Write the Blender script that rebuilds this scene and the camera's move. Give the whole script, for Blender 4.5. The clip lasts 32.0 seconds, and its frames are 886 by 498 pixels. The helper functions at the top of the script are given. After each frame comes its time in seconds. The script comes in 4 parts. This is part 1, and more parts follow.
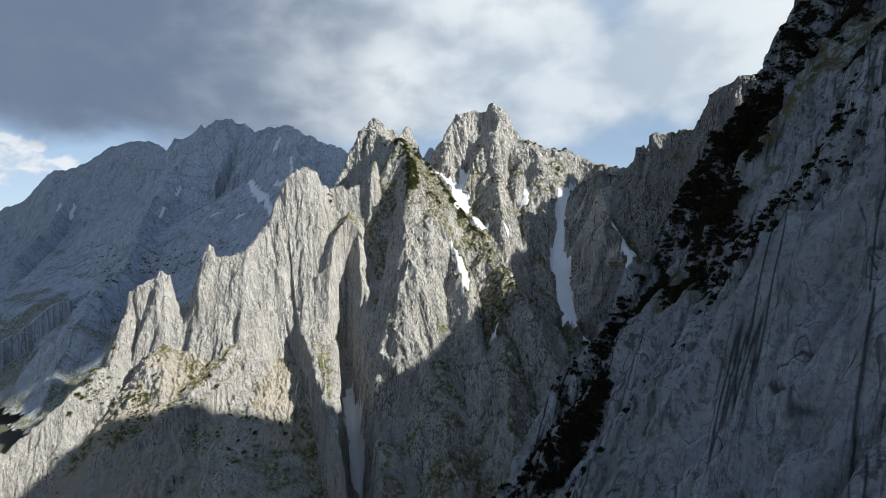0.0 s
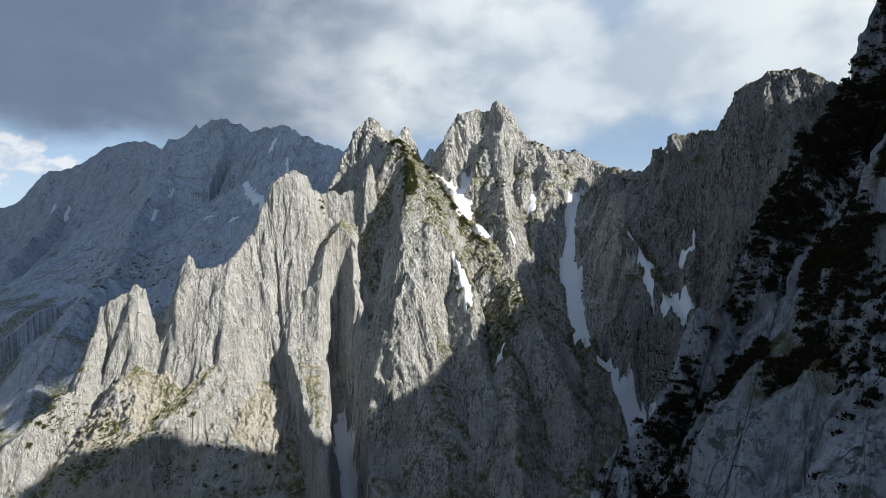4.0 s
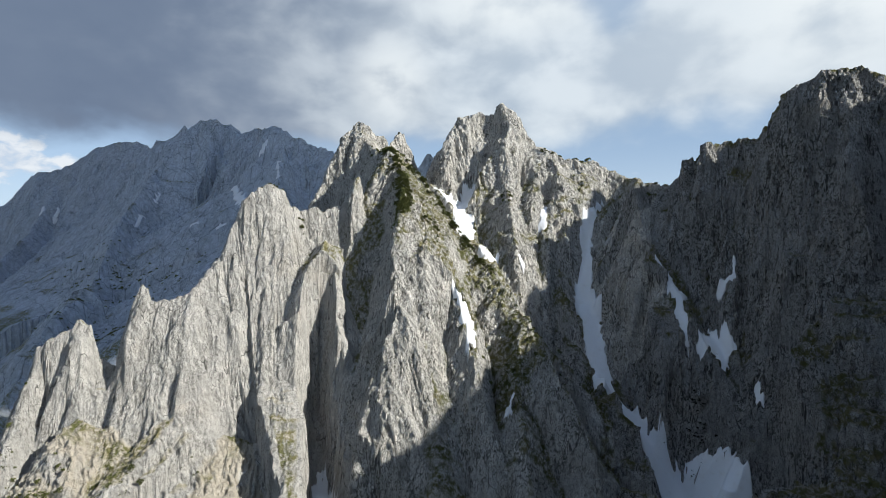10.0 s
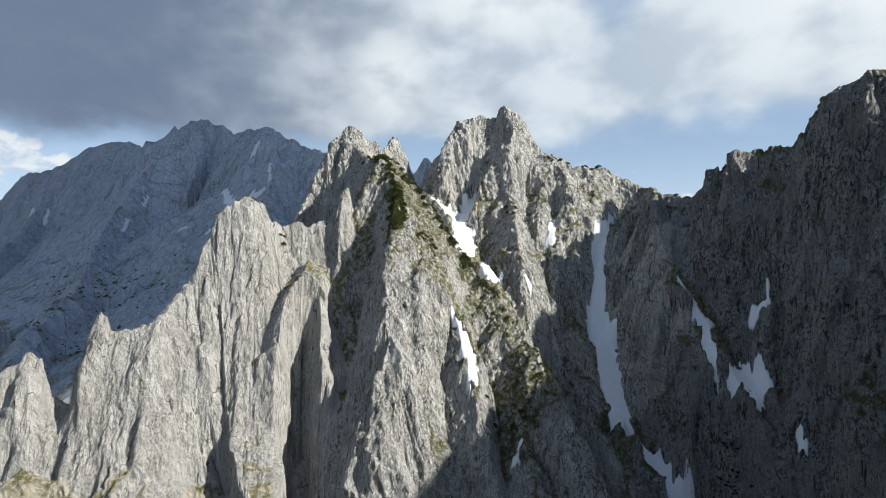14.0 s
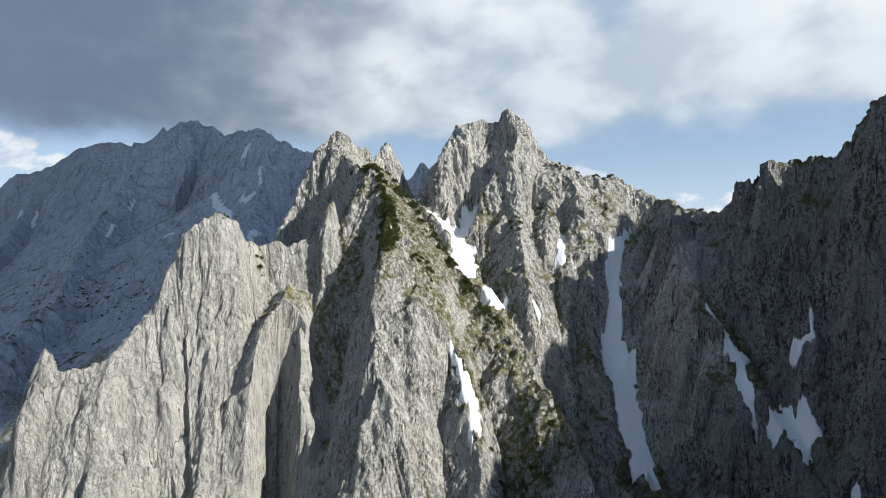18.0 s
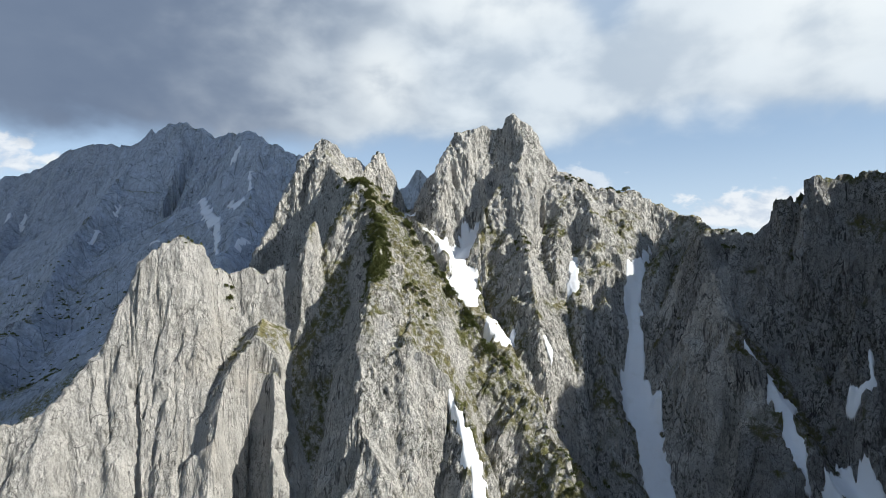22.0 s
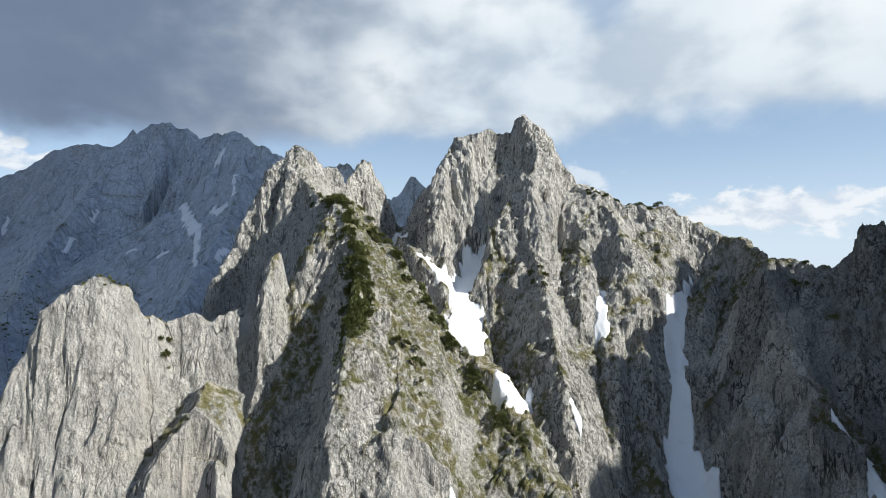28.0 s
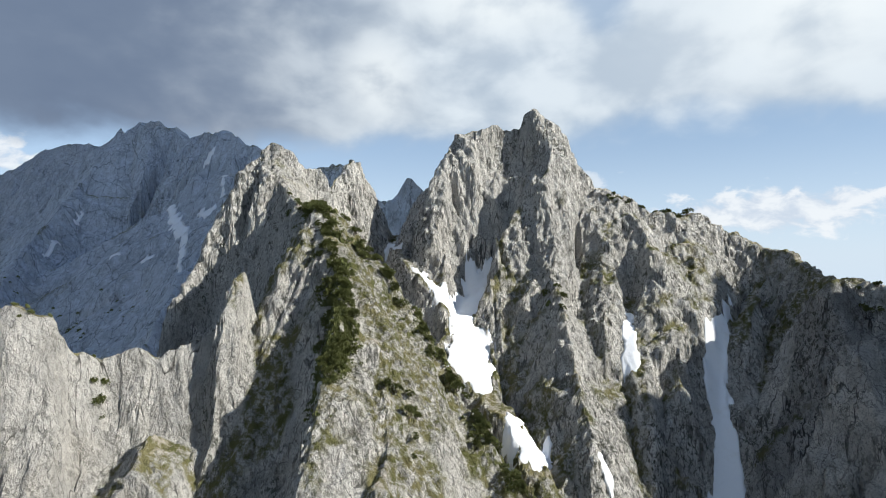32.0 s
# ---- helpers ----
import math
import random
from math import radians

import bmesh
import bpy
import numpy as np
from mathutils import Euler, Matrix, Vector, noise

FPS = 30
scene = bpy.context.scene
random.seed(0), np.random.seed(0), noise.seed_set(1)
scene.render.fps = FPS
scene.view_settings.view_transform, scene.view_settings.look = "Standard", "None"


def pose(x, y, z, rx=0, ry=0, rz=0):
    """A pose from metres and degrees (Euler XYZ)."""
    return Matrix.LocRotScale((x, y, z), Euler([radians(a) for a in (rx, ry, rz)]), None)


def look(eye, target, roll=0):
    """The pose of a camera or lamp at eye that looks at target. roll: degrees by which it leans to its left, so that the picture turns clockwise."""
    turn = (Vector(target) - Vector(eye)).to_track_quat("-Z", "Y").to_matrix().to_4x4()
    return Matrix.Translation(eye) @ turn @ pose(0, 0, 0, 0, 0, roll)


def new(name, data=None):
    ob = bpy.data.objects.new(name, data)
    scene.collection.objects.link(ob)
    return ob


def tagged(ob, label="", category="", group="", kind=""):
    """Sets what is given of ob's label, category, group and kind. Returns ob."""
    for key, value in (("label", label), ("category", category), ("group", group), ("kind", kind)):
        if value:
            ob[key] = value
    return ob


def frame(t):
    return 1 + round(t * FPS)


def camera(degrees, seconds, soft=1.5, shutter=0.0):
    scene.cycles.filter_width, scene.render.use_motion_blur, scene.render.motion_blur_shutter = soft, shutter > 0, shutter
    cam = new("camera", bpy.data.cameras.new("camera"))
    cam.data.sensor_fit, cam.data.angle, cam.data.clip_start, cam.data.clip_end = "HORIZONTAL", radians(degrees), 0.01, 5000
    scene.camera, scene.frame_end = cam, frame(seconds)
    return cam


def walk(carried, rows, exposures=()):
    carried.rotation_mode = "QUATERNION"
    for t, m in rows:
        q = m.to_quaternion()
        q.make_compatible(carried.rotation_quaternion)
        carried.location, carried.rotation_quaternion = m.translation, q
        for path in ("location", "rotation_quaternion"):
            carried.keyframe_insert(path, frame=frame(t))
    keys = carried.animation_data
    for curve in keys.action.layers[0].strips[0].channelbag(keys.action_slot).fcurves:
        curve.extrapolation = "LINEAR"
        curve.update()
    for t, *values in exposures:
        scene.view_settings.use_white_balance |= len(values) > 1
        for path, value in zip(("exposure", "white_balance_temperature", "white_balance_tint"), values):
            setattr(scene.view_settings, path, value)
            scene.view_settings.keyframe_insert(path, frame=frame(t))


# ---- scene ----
cam = camera(79.5, 32.0, soft=0.75)
METRES, EYE, TILT, LEAN, TURN = 300.0, 300.0, 1.2, 0.0, 0.0
ROWS = [
    (0.0, 0.0, 0.0, 0.0, 0.0, 0.0, -0.0),
    (0.5, -0.0002, 0.0132, 0.0021, 0.01, 0.01, -0.01),
    (1.0, -0.0003, 0.0282, 0.0049, 0.03, 0.0, -0.01),
    (1.5, -0.0004, 0.0416, 0.0077, 0.04, 0.01, -0.02),
    (2.0, -0.0007, 0.0573, 0.011, 0.04, 0.02, -0.02),
    (2.5, -0.0008, 0.0709, 0.0143, 0.04, 0.04, -0.03),
    (3.0, -0.0007, 0.0868, 0.0184, 0.05, 0.02, -0.03),
    (3.5, -0.001, 0.1002, 0.0222, 0.05, 0.02, -0.03),
    (5.5, 0.0002, 0.1589, 0.0388, 0.03, -0.01, -0.01),
    (6.0, 0.0002, 0.1747, 0.0436, 0.03, -0.03, -0.02),
    (6.5, 0.0003, 0.1885, 0.0479, 0.02, -0.05, -0.02),
    (7.0, 0.0003, 0.2041, 0.0534, 0.02, -0.05, -0.04),
    (7.5, 0.0004, 0.218, 0.0581, 0.01, -0.04, -0.05),
    (8.0, 0.0005, 0.2338, 0.0634, -0.0, -0.02, -0.07),
    (8.5, 0.0005, 0.2476, 0.0682, -0.02, -0.01, -0.07),
    (9.0, 0.0006, 0.2634, 0.0737, -0.03, -0.01, -0.08),
    (9.5, 0.0008, 0.2772, 0.0784, -0.03, -0.01, -0.09),
    (10.0, 0.0007, 0.2932, 0.0841, -0.05, -0.04, -0.1),
    (10.5, 0.0006, 0.3071, 0.0888, -0.06, -0.05, -0.1),
    (11.0, 0.0006, 0.3229, 0.0943, -0.08, -0.07, -0.1),
    (11.5, 0.0006, 0.337, 0.0991, -0.1, -0.07, -0.09),
    (12.0, 0.0006, 0.353, 0.1046, -0.12, -0.08, -0.1),
    (12.5, 0.0008, 0.3669, 0.1097, -0.16, -0.1, -0.09),
    (13.0, 0.0008, 0.3829, 0.1153, -0.19, -0.12, -0.08),
    (13.5, 0.001, 0.397, 0.1201, -0.21, -0.14, -0.08),
    (14.0, 0.0012, 0.4131, 0.1256, -0.25, -0.16, -0.09),
    (14.5, 0.0012, 0.4273, 0.131, -0.28, -0.19, -0.08),
    (16.5, 0.0011, 0.4889, 0.1506, -0.43, -0.16, -0.08),
    (17.0, 0.0011, 0.505, 0.1561, -0.49, -0.18, -0.07),
    (17.5, 0.0012, 0.5193, 0.161, -0.52, -0.2, -0.07),
    (18.0, 0.0014, 0.5344, 0.1663, -0.54, -0.2, -0.06),
    (18.5, 0.0014, 0.5499, 0.1715, -0.57, -0.21, -0.05),
    (19.0, 0.0015, 0.5652, 0.1766, -0.61, -0.2, -0.04),
    (19.5, 0.0015, 0.5804, 0.182, -0.64, -0.2, -0.05),
    (20.0, 0.0014, 0.5956, 0.1868, -0.7, -0.18, -0.06),
    (20.5, 0.0017, 0.611, 0.1924, -0.72, -0.18, -0.06),
    (21.0, 0.0016, 0.6263, 0.1975, -0.76, -0.16, -0.06),
    (21.5, 0.0018, 0.6416, 0.2027, -0.78, -0.14, -0.06),
    (22.0, 0.0017, 0.657, 0.2082, -0.82, -0.14, -0.07),
    (22.5, 0.0018, 0.6722, 0.2132, -0.85, -0.1, -0.05),
    (23.0, 0.0019, 0.6876, 0.2186, -0.88, -0.09, -0.04),
    (23.5, 0.0021, 0.7029, 0.2239, -0.9, -0.07, -0.03),
    (24.0, 0.002, 0.7181, 0.2291, -0.94, -0.05, -0.02),
    (24.5, 0.002, 0.7334, 0.2345, -0.97, -0.07, -0.01),
    (25.0, 0.002, 0.7486, 0.2397, -1.0, -0.09, 0.0),
    (25.5, 0.0022, 0.7636, 0.2439, -1.01, -0.08, 0.02),
    (27.5, 0.002, 0.8237, 0.2548, -1.18, -0.22, -0.02),
    (28.0, 0.0022, 0.8388, 0.2575, -1.2, -0.22, -0.01),
    (28.5, 0.0022, 0.8538, 0.2605, -1.23, -0.23, -0.03),
    (29.0, 0.0022, 0.8688, 0.2631, -1.26, -0.21, -0.03),
    (29.5, 0.0023, 0.8836, 0.2659, -1.28, -0.18, -0.02),
    (30.0, 0.0024, 0.8984, 0.2683, -1.31, -0.17, -0.03),
    (30.5, 0.0025, 0.9134, 0.2709, -1.32, -0.17, -0.04),
    (31.0, 0.0025, 0.9285, 0.2732, -1.35, -0.17, -0.05),
    (31.5, 0.0025, 0.9425, 0.275, -1.38, -0.17, -0.06),
    (32.0, 0.0026, 0.9584, 0.2767, -1.41, -0.17, -0.06),
]
walk(cam, [(t, pose(0, 0, EYE, TILT, LEAN, TURN) @ pose(METRES * x, METRES * y, METRES * z, 90 + pitch, roll, yaw)) for t, x, y, z, yaw, pitch, roll in ROWS],
     exposures=[(0.0, 0.78, 6150, 8), (14.0, 0.79, 6150, 8), (24.0, 0.84, 6150, 8), (32.0, 0.85, 6150, 8)])

# ---- world, sun, exposure ----
SUN_TO = Vector((0.78, -0.35, 0.50)).normalized()
sun_data = bpy.data.lights.new("sun", "SUN")
sun_data.energy, sun_data.angle, sun_data.color = 4.3, radians(0.6), (1.0, 0.935, 0.83)
sun = new("sun", sun_data)
sun.matrix_world = look((0, 0, 900), Vector((0, 0, 900)) - SUN_TO)


class Nodes:
    """Small helper that wires shader nodes."""

    def __init__(self, tree):
        self.tree = tree
        tree.nodes.clear()

    def put(self, kind, **values):
        n = self.tree.nodes.new(kind)
        for k, v in values.items():
            setattr(n, k, v)
        return n

    def plug(self, socket, value):
        if isinstance(value, bpy.types.NodeSocket):
            self.tree.links.new(value, socket)
        elif value is not None:
            socket.default_value = value

    def math(self, op, a, b=None, c=None, clamp=False):
        n = self.put("ShaderNodeMath", operation=op, use_clamp=clamp)
        for s, v in zip(n.inputs, (a, b, c)):
            self.plug(s, v)
        return n.outputs[0]

    def ramp(self, v, lo, hi, a=0.0, b=1.0):
        n = self.put("ShaderNodeMapRange", interpolation_type="SMOOTHSTEP")
        for s, x in zip(n.inputs[:5], (v, lo, hi, a, b)):
            self.plug(s, x)
        return n.outputs[0]

    def mix(self, f, a, b, blend="MIX"):
        n = self.put("ShaderNodeMix", data_type="RGBA", blend_type=blend)
        self.plug(n.inputs[0], f)
        for s, v in ((n.inputs[6], a), (n.inputs[7], b)):
            self.plug(s, (*v, 1) if isinstance(v, tuple) and len(v) == 3 else v)
        return n.outputs[2]

    def noise(self, vec, scale, detail=4, rough=0.55, distort=0.0, lac=2.0):
        n = self.put("ShaderNodeTexNoise")
        self.plug(n.inputs["Vector"], vec)
        for k, v in (("Scale", scale), ("Detail", detail), ("Roughness", rough), ("Distortion", distort), ("Lacunarity", lac)):
            self.plug(n.inputs[k], v)
        return n.outputs[0]

    def put_warp(self, vec):
        """Positions bent by a broad noise, for joints that wander."""
        n = self.put("ShaderNodeTexNoise")
        self.plug(n.inputs["Vector"], vec)
        n.inputs["Scale"].default_value, n.inputs["Detail"].default_value = 0.25, 4
        m = self.put("ShaderNodeVectorMath", operation="MULTIPLY_ADD")
        self.plug(m.inputs[0], n.outputs[1])
        m.inputs[1].default_value = (5, 5, 5)
        self.plug(m.inputs[2], vec)
        return m.outputs[0]

    def scaled(self, vec, s, shift=(0, 0, 0)):
        n = self.put("ShaderNodeMapping")
        self.plug(n.inputs[0], vec)
        n.inputs[3].default_value, n.inputs[1].default_value = s, shift
        return n.outputs[0]


def build_sky():
    world = bpy.data.worlds.new("sky")
    scene.world = world
    world.use_nodes = True
    g = Nodes(world.node_tree)
    sky = g.put("ShaderNodeTexSky", sky_type="NISHITA")
    sky.sun_disc, sky.altitude = False, 1900
    sky.sun_elevation = math.asin(SUN_TO.z)
    sky.sun_rotation = math.atan2(SUN_TO.x, SUN_TO.y)
    way = g.put("ShaderNodeTexCoord").outputs["Generated"]
    sep = g.put("ShaderNodeSeparateXYZ")
    g.plug(sep.inputs[0], way)
    az = g.math("MULTIPLY", g.math("ARCTAN2", sep.outputs[0], sep.outputs[1]), 57.2958)
    el = g.math("MULTIPLY", g.math("ARCSINE", sep.outputs[2]), 57.2958)
    flat = g.put("ShaderNodeCombineXYZ")
    g.plug(flat.inputs[0], g.math("MULTIPLY", az, 0.1))
    g.plug(flat.inputs[1], g.math("MULTIPLY", el, 0.16))
    p = flat.outputs[0]
    broad = g.noise(g.scaled(p, (1, 1, 1), (3.1, 7.7, 0)), 0.55, 3, 0.5)
    puffs = g.noise(p, 1.15, 5, 0.48, 0.15)
    fine = g.noise(p, 2.2, 3, 0.5, 0.1)
    b = g.math("SUBTRACT", broad, 0.5)
    q = g.math("SUBTRACT", puffs, 0.5)
    # the grey deck starts some twelve degrees above the horizon
    lift = g.math("ADD", el, g.math("ADD", g.math("MULTIPLY", b, 7.0), g.math("MULTIPLY", q, 8.0)))
    lift = g.math("ADD", lift, g.ramp(az, -6, -26, 0.0, 2.2))
    deck = g.ramp(lift, 11.0, 15.0)

    def blob(a0, e0, ra, re, soft=0.6):
        dx = g.math("DIVIDE", g.math("SUBTRACT", az, a0), ra)
        dy = g.math("DIVIDE", g.math("SUBTRACT", el, e0), re)
        d = g.math("SQRT", g.math("ADD", g.math("MULTIPLY", dx, dx), g.math("MULTIPLY", dy, dy)))
        d = g.math("ADD", d, g.math("MULTIPLY", q, 1.6))
        return g.ramp(d, 1.0 + soft * 0.5, 1.0 - soft, 0.0, 1.0)

    # deck: dark slate in the west, bright and thin towards the middle and the east
    tone = g.ramp(g.math("ADD", az, g.math("MULTIPLY", q, 30)), -34, 8)
    # pale only within the view; slate elsewhere, to keep ambient light low
    tone = g.math("MULTIPLY", tone, g.ramp(az, 75, 50))
    tone = g.math("MULTIPLY", tone, g.ramp(g.math("ADD", el, g.math("MULTIPLY", q, 20)), 46, 30))
    # overhead, out of view, a last mix darkens the deck to deepen the shade
    slate = g.mix(fine, (0.145, 0.185, 0.265), (0.18, 0.222, 0.30))
    pale = g.mix(g.ramp(puffs, 0.35, 0.65), (0.47, 0.53, 0.60), (0.70, 0.74, 0.77))
    cloud = g.mix(tone, slate, pale)
    bright = g.math("MAXIMUM", blob(-5.5, 18.5, 4.5, 5, 0.9), blob(7, 26, 11, 4, 0.9))
    bright = g.math("MAXIMUM", bright, blob(38, 23, 13, 9, 0.9))
    cloud = g.mix(g.math("MULTIPLY", bright, g.ramp(puffs, 0.3, 0.62, 0.2, 0.85)), cloud, (0.88, 0.89, 0.87))
    cloud = g.mix(g.ramp(el, 30, 70, 0.0, 0.5), cloud, (0.05, 0.065, 0.10))
    haze = g.ramp(el, 14, -2)
    mul = g.put("ShaderNodeVectorMath", operation="SCALE")
    g.plug(mul.inputs[0], sky.outputs[0])
    mul.inputs[3].default_value = 0.11
    blue = g.mix(0.6, mul.outputs[0], (0.42, 0.54, 0.69))
    blue = g.mix(g.math("MULTIPLY", haze, 0.8), blue, (0.66, 0.74, 0.82))
    hole = blob(18, 25.5, 3.6, 3.2)
    cover = g.math("SUBTRACT", deck, g.math("MULTIPLY", hole, 0.75), clamp=True)
    lumps = g.math("SUBTRACT", g.noise(p, 4.2, 6, 0.55, 0.3), 0.5)

    def cumulus(a0, e0, ra, re):
        dx = g.math("DIVIDE", g.math("SUBTRACT", az, a0), ra)
        dy = g.math("DIVIDE", g.math("SUBTRACT", el, e0), re)
        d = g.math("SQRT", g.math("ADD", g.math("MULTIPLY", dx, dx), g.math("MULTIPLY", dy, dy)))
        d = g.math("ADD", g.math("ADD", d, g.math("MULTIPLY", lumps, 2.2)), g.math("MULTIPLY", q, 1.2))
        return g.ramp(d, 1.05, 0.55, 0.0, 1.0)

    low = g.math("MAXIMUM", cumulus(-44, 8.2, 9, 3.0), cumulus(33, 4.4, 10, 2.4))
    low = g.math("MAXIMUM", low, g.math("MULTIPLY", cumulus(14, 8.0, 6, 1.8), 0.6))
    puff = g.mix(g.ramp(lumps, -0.12, 0.14), (0.86, 0.85, 0.84), (0.60, 0.64, 0.71))
    sky_low = g.mix(g.math("MULTIPLY", low, 0.85), blue, puff)
    out = g.mix(cover, sky_low, cloud)
    bg = g.put("ShaderNodeBackground")
    g.plug(bg.inputs[0], out)
    bg.inputs[1].default_value = 0.615
    g.plug(g.put("ShaderNodeOutputWorld").inputs[0], bg.outputs[0])


build_sky()


# ---- materials ----
def material(name, build):
    m = bpy.data.materials.new(name)
    m.use_nodes = True
    g = Nodes(m.node_tree)
    out = g.put("ShaderNodeOutputMaterial")
    b = g.put("ShaderNodeBsdfPrincipled")
    g.plug(out.inputs[0], b.outputs[0])
    build(g, b)
    return m


def attribute(g, name):
    n = g.put("ShaderNodeAttribute")
    n.attribute_name = name
    return n.outputs["Fac"]


def rock_nodes(tint, grain=1.0, flecks=1.0, slabs=False, relief_by=1.6, calm=False):
    def build(g, b):
        pos = g.put("ShaderNodeNewGeometry").outputs["Position"]
        tall = g.scaled(pos, (1, 1, 0.22))
        broad = g.noise(pos, 0.022, 5, 0.6, 0.4)
        patch = g.noise(pos, 0.11, 6, 0.62)
        streak = g.noise(tall, 0.35 * grain, 7, 0.68, 0.25)
        grit = g.noise(pos, 1.6 * grain, 6, 0.7)
        fleck = g.noise(g.scaled(pos, (1, 1, 0.6)), 0.8 * grain, 5, 0.75, 0.3)
        band = g.noise(g.scaled(pos, (1, 1, 0.12)), 0.16 * grain, 5, 0.6, 0.2)
        col = g.mix(g.ramp(patch, 0.3, 0.7), tuple(c * 0.80 for c in tint), tuple(min(1, c * 1.12) for c in tint))
        col = g.mix(g.ramp(broad, 0.52, 0.75, 0, 0.35), col, (tint[0] * 1.04, tint[1] * 0.93, tint[2] * 0.79))
        broken = g.math("MULTIPLY", g.ramp(g.noise(g.scaled(pos, (1, 1, 0.7), (31, 7, 3)), 0.045 * grain, 4, 0.6, 0.5), 0.40, 0.62, 0.25, 1.0), flecks)
        col = g.mix(g.ramp(band, 0.48, 0.62, 0, 0.34), col, tuple(c * 0.5 for c in tint))
        col = g.mix(g.math("MULTIPLY", broken, g.ramp(streak, 0.53, 0.62, 0, 0.75)), col, tuple(c * 0.3 for c in tint))
        # hairline cracks: steep ones, and a net of short ones
        cracks = ((0.10, 0.05, 0.012, 0.95, 2), (0.22, 0.07, 0.010, 0.8, 2)) if calm else ((0.10, 0.14, 0.020, 0.9, 4), (0.26, 0.35, 0.018, 0.7, 5))
        for freq, tall_by, wide, deep, detail in cracks:
            n = g.noise(g.scaled(pos, (1, 1, tall_by), (freq * 90, 11, 5)), freq * grain, detail, 0.55, 0.12)
            line = g.ramp(g.math("ABSOLUTE", g.math("SUBTRACT", n, 0.5)), 0.0, wide, deep, 0.0)
            col = g.mix(g.math("MULTIPLY", line, g.ramp(patch, 0.40, 0.60, 0.0, 1.0 if calm else flecks)), col, tuple(c * 0.13 for c in tint))
        col = g.mix(g.math("MULTIPLY", broken, g.ramp(fleck, 0.52, 0.58, 0, 0.95)), col, (tint[0] * 0.18, tint[1] * 0.19, tint[2] * 0.16))
        col = g.mix(g.ramp(grit, 0.50, 0.62, 0, 0.55 * flecks), col, tuple(c * 0.35 for c in tint))
        joint = g.put("ShaderNodeTexVoronoi", feature="DISTANCE_TO_EDGE")
        g.plug(joint.inputs["Vector"], g.scaled(g.put_warp(pos), (1, 1, 0.07)))
        joint.inputs["Scale"].default_value = 0.13 * grain
        col = g.mix(g.ramp(joint.outputs[0], 0.0, 0.022, 0.0 if slabs else 0.3 if calm else 0.6, 0.0), col, tuple(c * 0.15 for c in tint))
        if slabs:
            # the joints are steep planes that strike north-east
            sep = g.put("ShaderNodeSeparateXYZ")
            g.plug(sep.inputs[0], pos)
            across = g.math("ADD", sep.outputs[0], g.math("ADD", g.math("MULTIPLY", sep.outputs[1], -0.67), g.math("MULTIPLY", sep.outputs[2], -0.21)))
            joined = g.put("ShaderNodeCombineXYZ")
            g.plug(joined.inputs[0], across)
            g.plug(joined.inputs[1], g.math("MULTIPLY", sep.outputs[1], 0.08))
            g.plug(joined.inputs[2], g.math("MULTIPLY", sep.outputs[2], 0.08))
            down = joined.outputs[0]
            for freq, wide, deep in ((0.045, 0.014, 0.85), (0.13, 0.010, 0.4)):
                n = g.noise(down, freq, 5, 0.6, 0.15)
                col = g.mix(g.ramp(g.math("ABSOLUTE", g.math("SUBTRACT", n, 0.5)), 0.0, wide, deep, 0.0), col, tuple(c * 0.06 for c in tint))
            stain = g.noise(down, 0.16, 6, 0.65, 0.2)
            col = g.mix(g.math("MULTIPLY", g.ramp(stain, 0.50, 0.66, 0, 0.75), g.ramp(patch, 0.35, 0.6)), col, tuple(c * 0.3 for c in tint))
        rubble = attribute(g, "scree")
        col = g.mix(g.math("MULTIPLY", rubble, g.ramp(grit, 0.25, 0.6, 0.55, 1.0)), col, (0.50, 0.45, 0.37))
        turf_n = g.noise(pos, 0.35, 6, 0.7)
        turf = g.math("MULTIPLY", attribute(g, "turf"), g.ramp(turf_n, 0.38, 0.58))
        turf_col = g.mix(g.ramp(patch, 0.35, 0.65), (0.115, 0.120, 0.040), (0.22, 0.20, 0.095))
        col = g.mix(turf, col, turf_col)
        g.plug(b.inputs["Base Color"], col)
        b.inputs["Roughness"].default_value = 0.92
        b.inputs["Specular IOR Level"].default_value = 0.2
        crag = g.put("ShaderNodeTexVoronoi", feature="F1")
        g.plug(crag.inputs["Vector"], g.scaled(pos, (1, 1, 0.55)))
        crag.inputs["Scale"].default_value, crag.inputs["Detail"].default_value = 0.42 * grain, 2.0
        relief = g.math("ADD", g.math("MULTIPLY", streak, 1.0), g.math("MULTIPLY", fleck, 1.5))
        relief = g.math("ADD", relief, g.math("MULTIPLY", grit, 1.1))
        relief = g.math("SUBTRACT", relief, g.math("MULTIPLY", crag.outputs["Distance"], 0.8))
        bump = g.put("ShaderNodeBump")
        bump.inputs["Strength"].default_value, bump.inputs["Distance"].default_value = 1.0, relief_by
        g.plug(bump.inputs["Height"], relief)
        g.plug(b.inputs["Normal"], bump.outputs[0])
    return build


